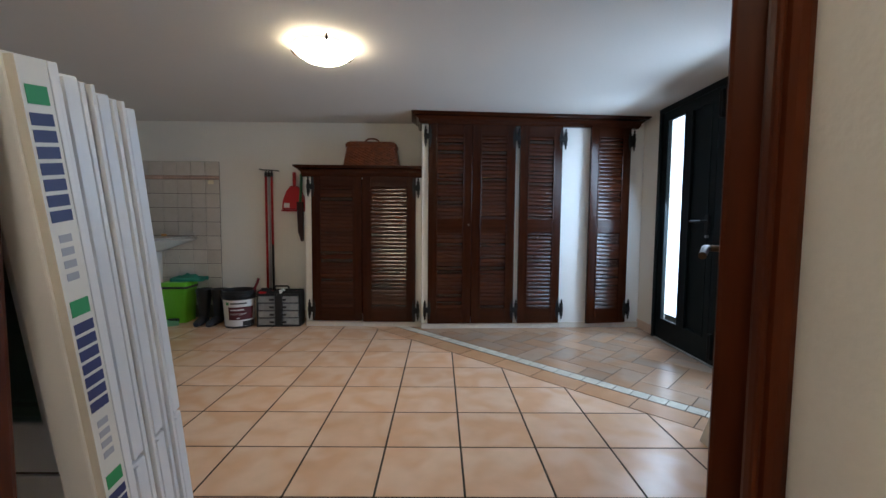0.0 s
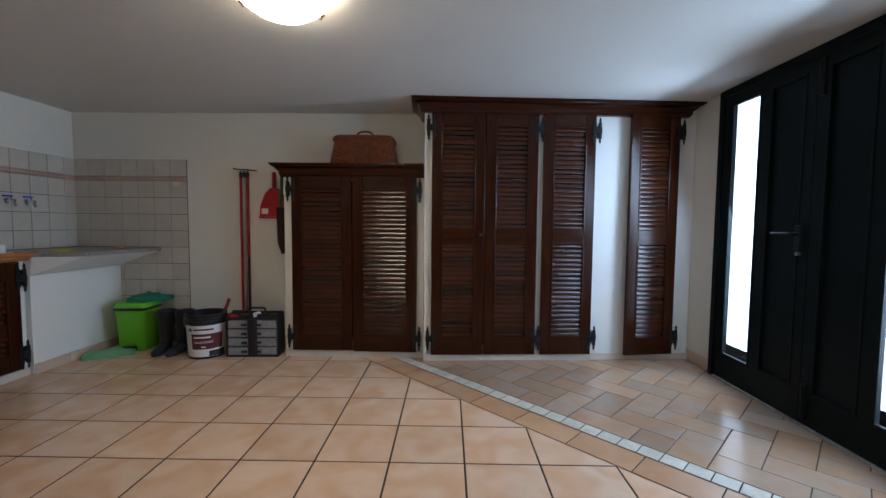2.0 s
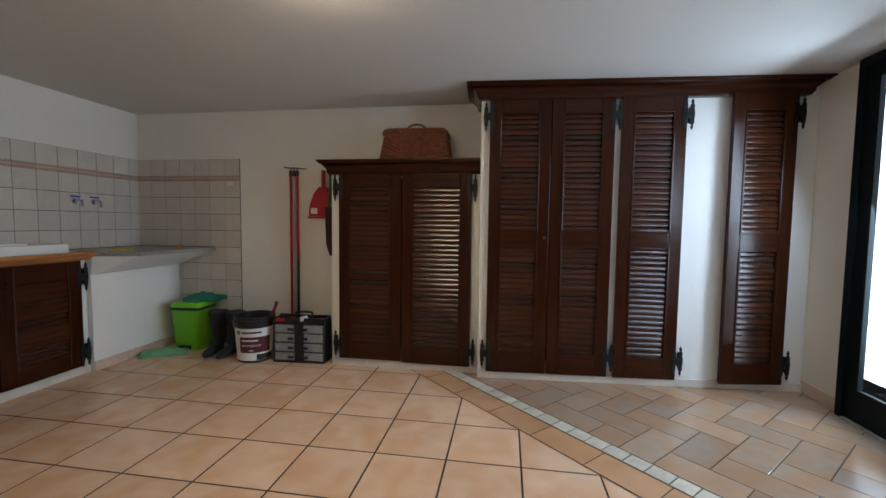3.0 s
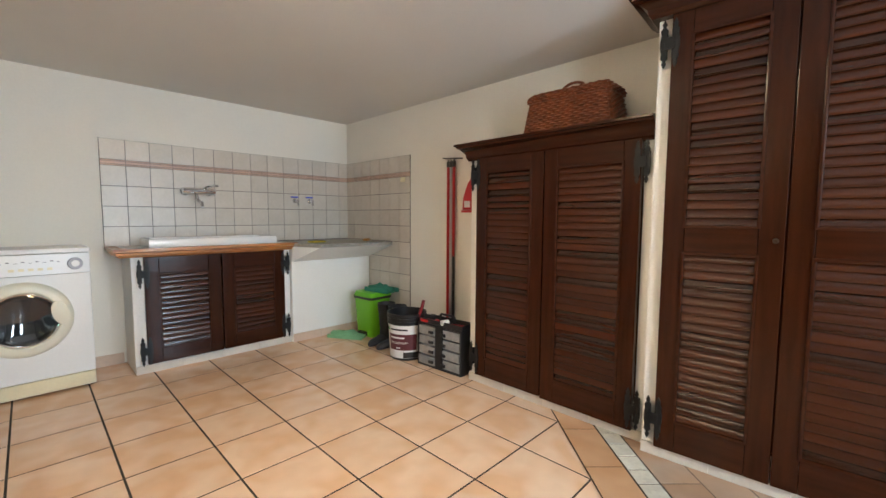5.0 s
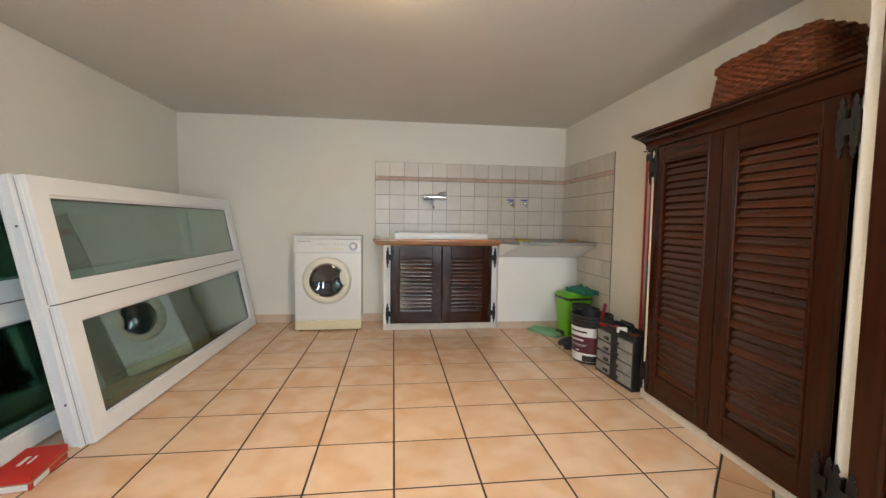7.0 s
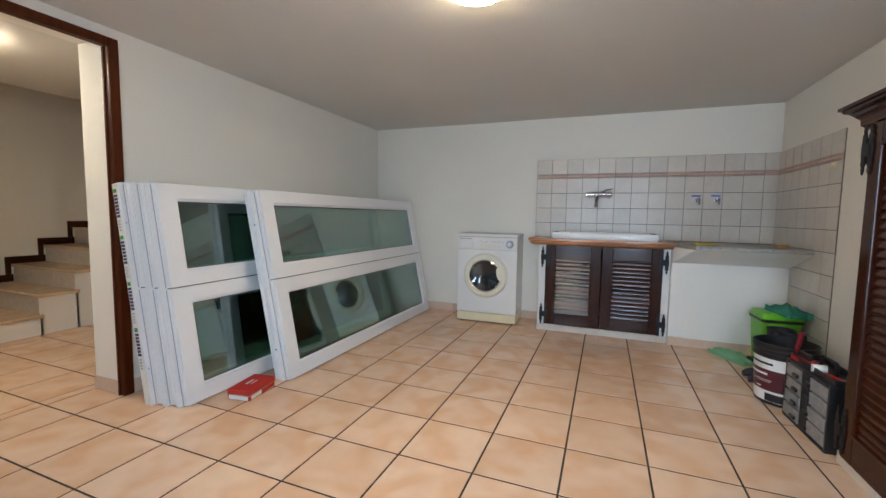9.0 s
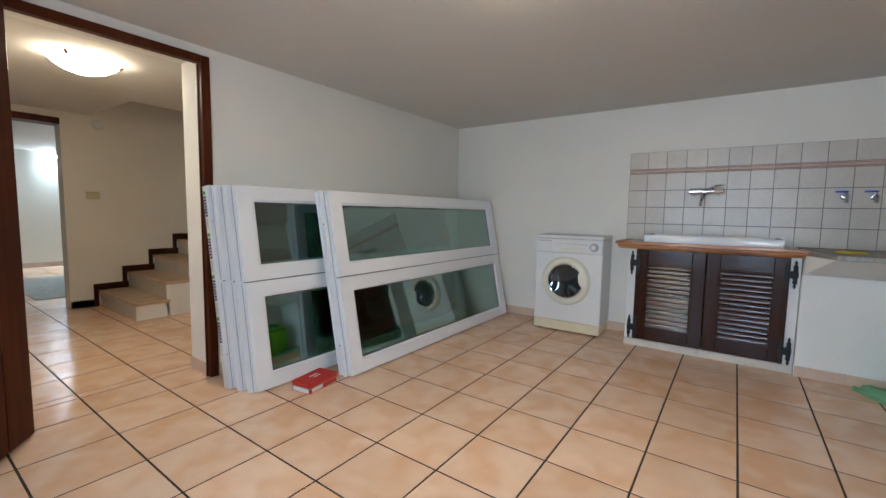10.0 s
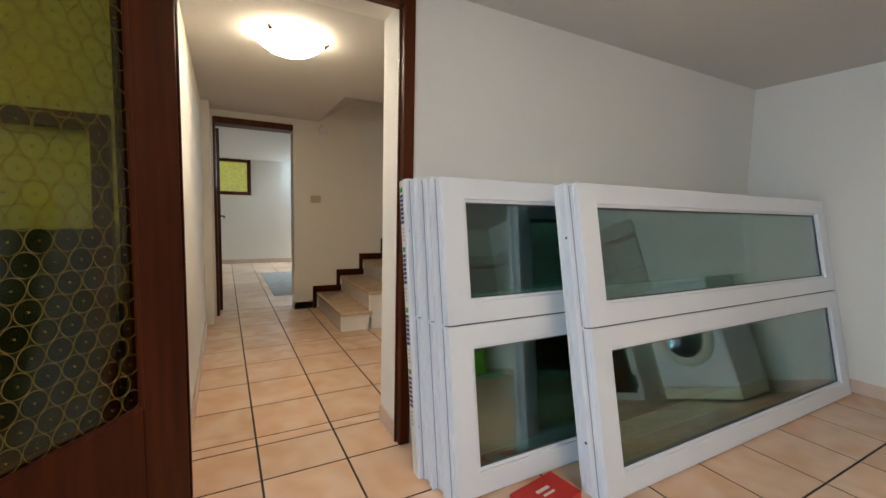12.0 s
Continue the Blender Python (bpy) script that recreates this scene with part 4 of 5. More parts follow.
def draped(name, label, material, m, sx, sy, amp, n=14, thick=0.006):
    """A crumpled cloth with its own thickness, lying on the plane z = 0."""
    ob = thing(name, label, "cloth", m)
    bm = B()
    g = []
    for layer in (1, 0):
        rows = []
        for i in range(n + 1):
            rr = []
            for j in range(n + 1):
                u, v = i / n - 0.5, j / n - 0.5
                w = noise.noise((u * 5 + 3, v * 5 + 7, sx * 9))
                z = thick + amp * (0.5 + 0.5 * w) * (1 - 1.2 * max(abs(u), abs(v))) if layer else 0.0
                rr.append(bm.verts.new((u * sx * (1 + 0.2 * noise.noise((v * 6, 2, 5))), v * sy * (1 + 0.25 * noise.noise((u * 6, 8, 1))), z)))
            rows.append(rr)
        g.append(rows)
    for layer, rows in enumerate(g):
        for i in range(n):
            for j in range(n):
                f = [rows[i][j], rows[i + 1][j], rows[i + 1][j + 1], rows[i][j + 1]]
                bm.faces.new(f if layer == 0 else f[::-1])
    a, b = g
    loop = [(i, 0) for i in range(n)] + [(n, j) for j in range(n)] + [(i, n) for i in range(n, 0, -1)] + [(0, j) for j in range(n, 0, -1)]
    for (i, j), (p, q) in zip(loop, loop[1:] + loop[:1]):
        bm.faces.new((a[i][j], b[i][j], b[p][q], a[p][q]))
    part("fabric", bm, material, ob, smooth=True)
    return ob


draped("folded_cloth", "folded teal cleaning cloth lying on the bin lid", TEAL, pose(-2.08, 0.335, 0.426, 0, 0, 8), 0.30, 0.16, 0.13)
draped("floor_cloth", "crumpled pale green rag on the floor tiles", CLOTH, pose(-2.24, 0.06, 0.001, 0, 0, 30), 0.34, 0.17, 0.10)

boots = thing("rubber_boots", "pair of black rubber boots with grey-blue feet", "boots", pose(-1.78, 0.18, 0, 0, 0, 0))
for x, turn in ((-0.075, 8), (0.075, -4)):
    m = Matrix.Translation((x, 0, 0)) @ Matrix.Rotation(radians(turn), 4, "Z")
    bm = B()
    rings = []
    for z, rx, ry, oy in ((0.02, 0.046, 0.06, 0.02), (0.07, 0.046, 0.055, 0.03), (0.12, 0.050, 0.055, 0.04), (0.22, 0.062, 0.065, 0.045), (0.33, 0.078, 0.080, 0.05), (0.36, 0.080, 0.082, 0.05), (0.355, 0.072, 0.074, 0.05), (0.25, 0.05, 0.05, 0.045)):
        rings.append([bm.verts.new(m @ Vector((rx * math.cos(t), oy + ry * math.sin(t), z))) for t in (2 * math.pi * k / 20 for k in range(20))])
    for a, b in zip(rings, rings[1:]):
        bridge(bm, a, b)
    bm.faces.new(rings[0][::-1])
    bm.faces.new(rings[-1])
    part("shaft", bm, RUBBER, boots, smooth=True)
    bm = B()
    rings = []
    for y, w, h in ((0.075, 0.03, 0.06), (0.05, 0.044, 0.09), (-0.02, 0.046, 0.085), (-0.08, 0.050, 0.065), (-0.13, 0.046, 0.055), (-0.16, 0.026, 0.04)):
        rings.append([bm.verts.new(m @ Vector((w * math.cos(t), y, max(0.0, h / 2 + h / 2 * math.sin(t) * (1 if math.sin(t) > 0 else 1.0))))) for t in (2 * math.pi * k / 16 for k in range(16))])
    for a, b in zip(rings, rings[1:]):
        bridge(bm, a, b)
    bm.faces.new(rings[0][::-1])
    bm.faces.new(rings[-1])
    part("foot", bm, SOLE, boots, "grey-blue rubber foot", smooth=True)

bucket = thing("paint_bucket", "used black plaster bucket with white and maroon label", "bucket", pose(-1.44, 0.115, 0, 0, 0, 22))
bm = B()
lathe(bm, [(0.0, 0.0), (0.132, 0.0), (0.136, 0.006), (0.152, 0.29), (0.161, 0.292), (0.161, 0.298), (0.153, 0.301), (0.154, 0.314), (0.162, 0.317), (0.162, 0.323), (0.155, 0.326), (0.156, 0.340), (0.163, 0.343), (0.163, 0.349), (0.157, 0.352), (0.162, 0.366), (0.162, 0.372), (0.152, 0.374), (0.150, 0.33), (0.128, 0.03), (0.0, 0.03)], 40)
part("body", bm, BLACKP, bucket, "black plastic tub smeared with white", smooth=True)
bm = B()
lathe(bm, [(0.0, 0.15), (0.139, 0.15), (0.139, 0.152), (0.0, 0.153)], 32)
part("plaster", bm, mat("dried_plaster", (0.10, 0.10, 0.10), 0.9, bump=0.5), bucket, "dried dark plaster inside")


def wrap(bm, a0, a1, z0, z1, dr=0.0012, n=18):
    """A curved strip on the bucket's side."""
    def r(z):
        return 0.136 + (0.152 - 0.136) * (z - 0.006) / 0.294 + dr
    lo = [bm.verts.new((r(z0) * math.cos(t), r(z0) * math.sin(t), z0)) for t in (radians(a0 + (a1 - a0) * k / n) for k in range(n + 1))]
    hi = [bm.verts.new((r(z1) * math.cos(t), r(z1) * math.sin(t), z1)) for t in (radians(a0 + (a1 - a0) * k / n) for k in range(n + 1))]
    for k in range(n):
        bm.faces.new((lo[k], lo[k + 1], hi[k + 1], hi[k]))


bm = B()
wrap(bm, 190, 350, 0.02, 0.285)
label = part("label", bm, LABEL, bucket, "white paper label", smooth=True)
bm = B()
wrap(bm, 232, 330, 0.085, 0.215, 0.0022)
part("label_field", bm, MAROON, label, "maroon printed field", smooth=True)
for a0, a1, z0, z1 in ((240, 290, 0.180, 0.192), (240, 300, 0.148, 0.151), (240, 296, 0.138, 0.141), (262, 276, 0.100, 0.108)):
    bm = B()
    wrap(bm, a0, a1, z0, z1, 0.0030)
    part("label_print", bm, LABEL, label, "pale print bar", smooth=True)
bm = B()
wrap(bm, 240, 300, 0.244, 0.258, 0.0022)
part("label_print", bm, BLACKP, label, "dark print bar", smooth=True)
bm = B()
wrap(bm, 285, 345, 0.022, 0.070, 0.0022)
part("label_corner", bm, BLACKP, label, "black printed corner", smooth=True)
bm = B()
wrap(bm, 222, 235, 0.236, 0.264, 0.0022)
part("label_mark", bm, GREENPRINT, label, "green square mark", smooth=True)
bm = B()
tube(bm, [(-0.165 * math.cos(t), -0.165 * math.sin(t) * 0.5 - 0.02 * math.sin(t), 0.335 - 0.16 * math.sin(t)) for t in (math.pi * k / 16 for k in range(17))], 0.003, 6)
part("bail", bm, STEEL, bucket, "thin wire handle", smooth=True)
trowel = thing("brush", "paint brush with maroon handle in the bucket", "brush", pose(-1.355, 0.115, 0.20, 0, 22, 0))
bm = B()
tube(bm, [(0, 0, 0.10), (0, 0, 0.2), (0.004, 0, 0.26), (0, 0, 0.31)], 0.013, 10)
part("handle", bm, mat("maroon_handle", (0.22, 0.015, 0.025), 0.4), trowel, "maroon handle", smooth=True)
part("bristles", boxes((-0.025, 0.025, -0.01, 0.01, -0.02, 0.10)), BLACKP, trowel, "dark bristles", bevel=0.003)

org = thing("drawer_organiser", "black plastic organiser with eight clear drawers", "organiser", pose(-1.24, 0.055, 0, 0, 0, 3))
ow, od, oh = 0.435, 0.16, 0.335
for name, b in (("base_plate", (0, ow, 0.0, od, 0, 0.012)), ("top_plate", (0, ow, 0.0, od, oh - 0.012, oh)), ("side_plate", (0, 0.012, 0.0, od, 0.0125, oh - 0.0125)), ("side_plate", (ow - 0.012, ow, 0.0, od, 0.0125, oh - 0.0125)),
                ("divider", (ow / 2 - 0.035, ow / 2 + 0.035, 0.0, od, 0.0125, oh - 0.0125)), ("back_plate", (0.0125, ow - 0.0125, od - 0.006, od, 0.0125, oh - 0.0125))):
    part(name, boxes(b), BLACKP, org, bevel=0.003)
for c in range(2):
    for r in range(4):
        x0 = 0.014 if c == 0 else ow / 2 + 0.037
        z0 = 0.019 + r * (oh - 0.03) / 4
        w, h = ow / 2 - 0.051, (oh - 0.03) / 4 - 0.011
        d = part("drawer", boxes((x0 + 0.003, x0 + w - 0.003, 0.003 - random.uniform(0, 0.008), od - 0.01, z0, z0 + h)), CLEARBOX, org, "cloudy clear plastic drawer", bevel=0.003)
        part("pull", boxes((x0 + (w - 0.045 if c == 0 else 0), x0 + (w if c == 0 else 0.045), -0.026, -0.013, z0 + h * 0.35, z0 + h * 0.65)), BLACKP, d, "black pull", bevel=0.002)
bm = boxes((0.004, ow - 0.004, 0.016, 0.022, oh, oh + 0.03), (0.004, ow - 0.004, od - 0.008, od - 0.002, oh, oh + 0.03), (0.004, 0.010, 0.0225, od - 0.0085, oh, oh + 0.03), (ow - 0.010, ow - 0.004, 0.0225, od - 0.0085, oh, oh + 0.03))
part("tray", bm, BLACKP, org, "open top tray", bevel=0.001)
bm = B()
tube(bm, [(ow * 0.36, 0.09, oh + 0.004), (ow * 0.36, 0.09, oh + 0.06), (ow * 0.38, 0.09, oh + 0.068), (ow * 0.66, 0.09, oh + 0.068), (ow * 0.68, 0.09, oh + 0.06), (ow * 0.68, 0.09, oh + 0.004)], 0.009, 8)
part("carry_handle", bm, BLACKP, org, "black carrying handle", smooth=True)
pad = thing("float_trowel", "red plastic float lying in the organiser tray", "tool", pose(-1.225, 0.095, 0.337, 0, 0, 8))
part("base", boxes((0.0, 0.14, -0.03, 0.04, 0.0, 0.022)), RED, pad, "red plastic base", bevel=0.004)
part("grip", boxes((0.02, 0.12, -0.008, 0.014, 0.023, 0.055)), BLACKP, pad, "dark grip", bevel=0.006)
roll = thing("tape_roll", "white tape roll lying in the tray", "tape", pose(-1.00, 0.11, 0.358, 0, 90, 80))
bm = B()
cyl(bm, (0, 0, -0.03), (0, 0, 0.03), 0.020, 0.020, 18)
part("tape", bm, LABEL, roll, smooth=True)
knife = thing("cutter", "red and black cutter lying in the tray", "tool", pose(-0.93, 0.12, 0.338, 0, 0, 20))
part("handle", boxes((-0.02, 0.09, -0.012, 0.012, 0, 0.018)), RED, knife, bevel=0.004)

# ---- broom rail, poles, dustpan ----
rail = thing("hook_rail", "thin black hook rail on the wall", "rail", pose(-1.25, YN, 1.625))
bm = B()
tube(bm, [(-0.10, -0.02, 0.01), (-0.05, -0.02, 0.0), (0.0, -0.02, 0.0), (0.05, -0.02, -0.004), (0.115, -0.02, -0.010)], 0.005, 6)
for x in (-0.03, 0.02):
    cyl(bm, (x, -0.02, 0), (x, 0.0, 0), 0.005, 0.005, 8)
part("bar", bm, IRON, rail, smooth=True)


def pole(x, z0, z1, material, split, lower, label):
    ob = thing("broom_pole", label, "broom pole", pose(x, YN - 0.035, z0))
    L = z1 - z0
    bm = B()
    cyl(bm, (0, 0, split), (0, 0, L - 0.06), 0.0125, 0.0125, 12)
    part("tube", bm, material, ob, smooth=True)
    if split > 0.01:
        bm = B()
        cyl(bm, (0, 0, 0.0), (0, 0, split - 0.0005), 0.0115, 0.0115, 12)
        part("lower_tube", bm, lower, ob, smooth=True)
    bm = B()
    cyl(bm, (0, 0, L - 0.0595), (0, 0, L - 0.015), 0.0145, 0.0145, 12)
    cyl(bm, (0, 0, L - 0.015), (0, 0, L), 0.008, 0.006, 10)
    part("cap", bm, BLACKP, ob, "black plastic end cap", smooth=True)


pole(-1.275, 0.22, 1.61, RED, 0.0, RED, "red broom pole hanging from the rail")
pole(-1.243, 0.20, 1.61, STEEL, 0.0, STEEL, "grey metal broom pole hanging from the rail")
pole(-1.212, 0.20, 1.61, RED, 0.62, BLACKP, "red and black telescopic pole hanging from the rail")
pan = thing("dustpan", "red plastic dustpan hanging on the wall", "dustpan", pose(-0.955, YN - 0.004, 1.20))
bm = B()
my = Matrix(((1, 0, 0, 0), (0, 0, 1, 0), (0, 1, 0, 0), (0, 0, 0, 1)))
prism(bm, [(-0.145, 0.0), (0.115, 0.0), (0.105, 0.10), (0.065, 0.20), (0.02, 0.255), (-0.05, 0.255), (-0.095, 0.20), (-0.135, 0.10)], -0.055, 0.0, my)
part("scoop", bm, RED, pan, "red scoop", bevel=0.010)
part("lip", boxes((-0.147, 0.117, -0.062, 0.0, -0.02, -0.002)), RED, pan, "dark red lip", bevel=0.003)
bm = B()
tube(bm, [(-0.015, -0.03, 0.20), (-0.015, -0.03, 0.30), (-0.015, -0.028, 0.40)], 0.018, 10)
part("handle", bm, RED, pan, "red handle", smooth=True)
part("sticker", boxes((-0.12, -0.06, -0.0575, -0.0555, 0.02, 0.07)), LABEL, pan, "pale sticker")
part("sticker", boxes((0.03, 0.075, -0.0575, -0.0555, 0.02, 0.07)), LABEL, pan, "pale sticker")
hb = thing("hand_brush", "dark hand brush with green handle behind the dustpan", "brush", pose(-0.890, YN - 0.09, 0.86))
bm = B()
prism(bm, [(-0.02, 0.10), (0.012, 0.0), (0.03, 0.0), (0.03, 0.42), (-0.03, 0.42)], -0.025, 0.02, my)
part("bristles", bm, mat("brown_bristles", (0.05, 0.018, 0.015), 0.9, grain=200, bump=0.5), hb, "dark bristles")
bm = B()
tube(bm, [(0.0, 0.0, 0.42), (0.01, 0.0, 0.56), (0.015, 0.0, 0.72)], 0.014, 10)
part("handle", bm, mat("green_handle", (0.03, 0.14, 0.03), 0.4), hb, "dark green handle", smooth=True)

# ---- stacked new windows ----


def sash(parent, z0, z1, length, thick, y0, pvc):
    """One casement lying on its side: frame with steps, gasket, double pane. x runs to -length, front is +y."""
    f = 0.088
    fe = 0.108
    bm = B()
    ring_frame(bm, -length, 0, z0, z1, f, y0 - thick, y0, fe)
    fr = part("sash_frame", bm, pvc, parent, "smooth casement frame", bevel=0.004)
    g = 0.012
    a, b, c, d = -length + fe, -fe, z0 + f, z1 - f
    bm = B()
    ring_frame(bm, a, b, c, d, g, y0 - 0.022, y0 - 0.012)
    part("bead", bm, pvc, fr, "glazing bead", bevel=0.002)
    bm = B()
    ring_frame(bm, a + g, b - g, c + g, d - g, 0.005, y0 - 0.0235, y0 - 0.018)
    part("gasket", bm, GASKET, fr, "dark rubber gasket")
    part("pane", boxes((a, b, y0 - 0.030, y0 - 0.024, c, d)), PANE, fr, "greenish double glazing")
    part("pane", boxes((a, b, y0 - 0.046, y0 - 0.040, c, d)), PANE, fr, "greenish double glazing")
    return fr


def window_unit(m, length, height, label, prints=False, thick=0.08, casements=2, pvc=WHITEPVC):
    """A window unit lying on its side; local z runs up its face, +y is its front, x runs to -length."""
    u = thing("window_unit", label, "window", m, "new windows leaning on the wall")
    e = 0.045
    bm = B()
    ring_frame(bm, -length, 0, 0, height, e, -thick, -0.052)
    part("outer_frame", bm, pvc, u, "outer frame", bevel=0.003)
    back = -thick + (0.044 if prints else 0.0)
    for y0, y1, out in ((back + 0.001, back + 0.009, 0.012), (back + 0.012, back + 0.016, 0.006), (-0.060, -0.0535, 0.012)):
        part("groove_rib", boxes((0.0004, out, y0, y1, 0.003, height - 0.003)), pvc, u, "raised plastic rib", bevel=0.0012)
    for z in (height * 0.17, height * 0.82):
        bm = B()
        y = (back - 0.040) / 2
        cyl(bm, (0.0003, y, z), (0.0016, y, z), 0.006, 0.006, 12)
        part("screw_hole", bm, GASKET, u, "dark screw hole")
    mid = height * 0.528
    o = 0.010
    for z0, z1 in ((o, mid - 0.003), (mid + 0.003, height - o)) if casements == 2 else ((o, height - o),):
        sash(u, z0, z1, length - 2 * o, 0.0515, 0.0, pvc).matrix_basis = Matrix.Translation((-o, 0, 0))
    for z0, z1 in ((o + 0.004, mid - 0.008), (mid + 0.008, height - o - 0.004)) if casements == 2 else ((o + 0.004, height - o - 0.004),):
        part("end_rebate", boxes((-o + 0.0003, -o + 0.006, -0.030, -0.022, z0, z1)), pvc, u, "stepped sash edge", bevel=0.001)
        part("end_gasket", boxes((-o + 0.0003, -o + 0.003, -0.046, -0.042, z0, z1)), GREYPRINT, u, "pale grey gasket strip")
    if casements == 2:
        part("meeting_seam", boxes((-length + 0.02, -0.02, -0.048, -0.006, mid - 0.0025, mid + 0.0025)), GASKET, u, "dark seam between casements")
    if prints:
        strip = part("film_strip", boxes((0.0004, 0.0128, -thick + 0.003, -thick + 0.042, 0.004, height - 0.004)), PVC_AGED, u, "pale protective film")
        c = -thick + 0.022
        z = height - 0.035
        while z > 0.30:
            part("print_mark", boxes((0.0130, 0.0136, c - 0.014, c + 0.014, z - 0.022, z)), GREENPRINT, strip, "green printed mark")
            for k in range(7):
                zt = z - 0.032 - k * 0.0195
                part("print_letter", boxes((0.0130, 0.0136, c - 0.015, c + 0.015, zt - 0.0145, zt)), NAVY, strip, "navy printed bar")
            for k in range(4):
                zt = z - 0.180 - k * 0.017
                part("print_small", boxes((0.0130, 0.0134, c - 0.010, c + 0.008, zt - 0.010, zt)), GREYPRINT, strip, "faint grey printed bar")
            z -= 0.268
    return u


lean = 9.3
WH = 1.30
window_unit(pose(-0.45, -2.838, 0.002, 11.2, 0, 0), 2.31, WH, "white two-casement window lying on its side, leaning on others", thick=0.115)
window_unit(pose(0.075, -3.100, 0.002, lean, 0, 0), 2.40, WH, "white two-casement window lying on its side behind another")
window_unit(pose(0.095, -3.183, 0.002, lean, 0, 0), 2.40, WH, "white two-casement window in the middle of the stack")
window_unit(pose(0.118, -3.266, 0.002, lean, 0, 0), 2.40, WH, "white two-casement window against the wall, with printed film", prints=True, thick=0.112)
# a second, smaller stack by the outer door
for k in range(4):
    m = Matrix.Translation((1.90 + k * 0.13, -2.10 - 0.03 * k, 0.002)) @ Matrix.Rotation(radians(90), 4, "Z") @ pose(0, 0, 0, 20, 0, 0)
    window_unit(m, 1.15, 0.60 if k == 0 else 0.62, "small cream window leaning towards the wall by the outer door", thick=0.09, casements=1, pvc=PVC_CREAM)

carton = thing("carton", "flat red cardboard box on the floor by the windows", "box", pose(-0.105, -3.005, 0, 0, 0, 9))
part("lid", boxes((-0.245, 0, 0, 0.150, 0.030, 0.062)), REDCARD, carton, "red printed lid", bevel=0.002)
part("tray", boxes((-0.243, -0.002, 0.002, 0.148, 0, 0.029)), REDCARD, carton, bevel=0.002)
part("sticker", boxes((-0.0, 0.0012, 0.01, 0.14, 0.004, 0.03), (-0.11, -0.02, 0.148, 0.1512, 0.006, 0.028)), LABEL, carton, "white sticker")
part("edge_band", boxes((-0.245, 0.0016, -0.001, 0.1516, 0.0292, 0.0345)), CARD, carton, "brown cardboard edge")
part("print", boxes((-0.16, -0.09, 0.05, 0.065, 0.0622, 0.0628), (-0.16, -0.10, 0.08, 0.09, 0.0622, 0.0628)), LABEL, carton, "white print bars")

# ---- ceiling lamps ----


def ceiling_lamp(x, y, z, shade, r=0.195):
    lamp = thing("ceiling_lamp", "lit white glass bowl ceiling lamp with metal clips", "ceiling lamp", pose(x, y, z, 0, 0, 20), "ceiling lamps")
    bm = B()
    lathe(bm, [(0.0, -0.108), (0.35 * r, -0.101), (0.62 * r, -0.082), (0.83 * r, -0.055), (r - 0.012, -0.034), (r - 0.012, -0.030), (0.80 * r, -0.051), (0.55 * r, -0.080), (0.0, -0.102)], 48)
    part("bowl", bm, shade, lamp, "glowing white glass bowl", smooth=True)
    bm = B()
    lathe(bm, [(r - 0.0118, -0.034), (r - 0.002, -0.0265), (r + 0.006, -0.0225), (r + 0.007, -0.020), (r + 0.004, -0.018), (r - 0.0118, -0.029)], 48)
    part("rim", bm, LAMPRIM, lamp, "lit opal glass rim", smooth=True)
    bm = B()
    cyl(bm, (0, 0, -0.02), (0, 0, 0), 0.045, 0.045, 24)
    part("mount", bm, ENAMEL, lamp, "white ceiling mount", smooth=True)
    for k in range(3):
        a = radians(120 * k + 30)
        c, s = math.cos(a), math.sin(a)
        bm = B()
        tube(bm, [(0.04 * c, 0.04 * s, -0.016), ((r + 0.005) * c, (r + 0.005) * s, -0.014), ((r + 0.014) * c, (r + 0.014) * s, -0.022), ((r - 0.004) * c, (r - 0.004) * s, -0.034)], 0.007, 6)
        cyl(bm, ((r - 0.004) * c, (r - 0.004) * s, -0.028), ((r - 0.004) * c, (r - 0.004) * s, -0.044), 0.010, 0.008, 10)
        part("clip", bm, BRONZE, lamp, "metal clip arm", smooth=True)
    return lamp


ceiling_lamp(-0.10, -1.50, CEIL, SHADE)
ceiling_lamp(0.475, -4.42, 2.12, SHADE_HALL)

# ---- hall: stairs, switch, far door ----
stairs = structure("stairs", boxes((-2.7, -0.10, YF, -5.545, 0, 0.004)), MARBLE, "beige marble stairs with brown skirting")
RISE, RUN = 0.182, 0.272
for k in range(9):
    x1 = -0.095 - RUN * k
    z1 = RISE * (k + 1)
    part("riser", boxes((-2.69 if k == 8 else x1 - RUN - 0.04, x1 - 0.022, YF + 0.002, -5.56, z1 - RISE + 0.0005, z1 - 0.03)), MARBLE_PALE, stairs, "pale marble riser")
    part("tread", boxes((x1 - RUN - 0.03, x1, YF + 0.002, -5.535, z1 - 0.0295, z1)), MARBLE, stairs, "polished marble tread", bevel=0.006)
    part("string", boxes((x1 - RUN - 0.02, x1 - 0.004, -5.559, -5.548, 0.004, z1 - 0.031)), PLASTER_NEW, stairs, "white plastered side")
    part("step_skirting", boxes((x1 - RUN - 0.012, x1 + 0.045, YF + 0.0022, YF + 0.016, z1 + 0.001, z1 + 0.075)), WALNUT_H, stairs, "dark brown wooden skirting")
    part("step_skirting", boxes((x1 + 0.002, x1 + 0.045, YF + 0.0024, YF + 0.0155, z1 - RISE + (0.076 if k else 0.0), z1 + 0.001)), WALNUT_H, stairs, "dark brown wooden skirting")

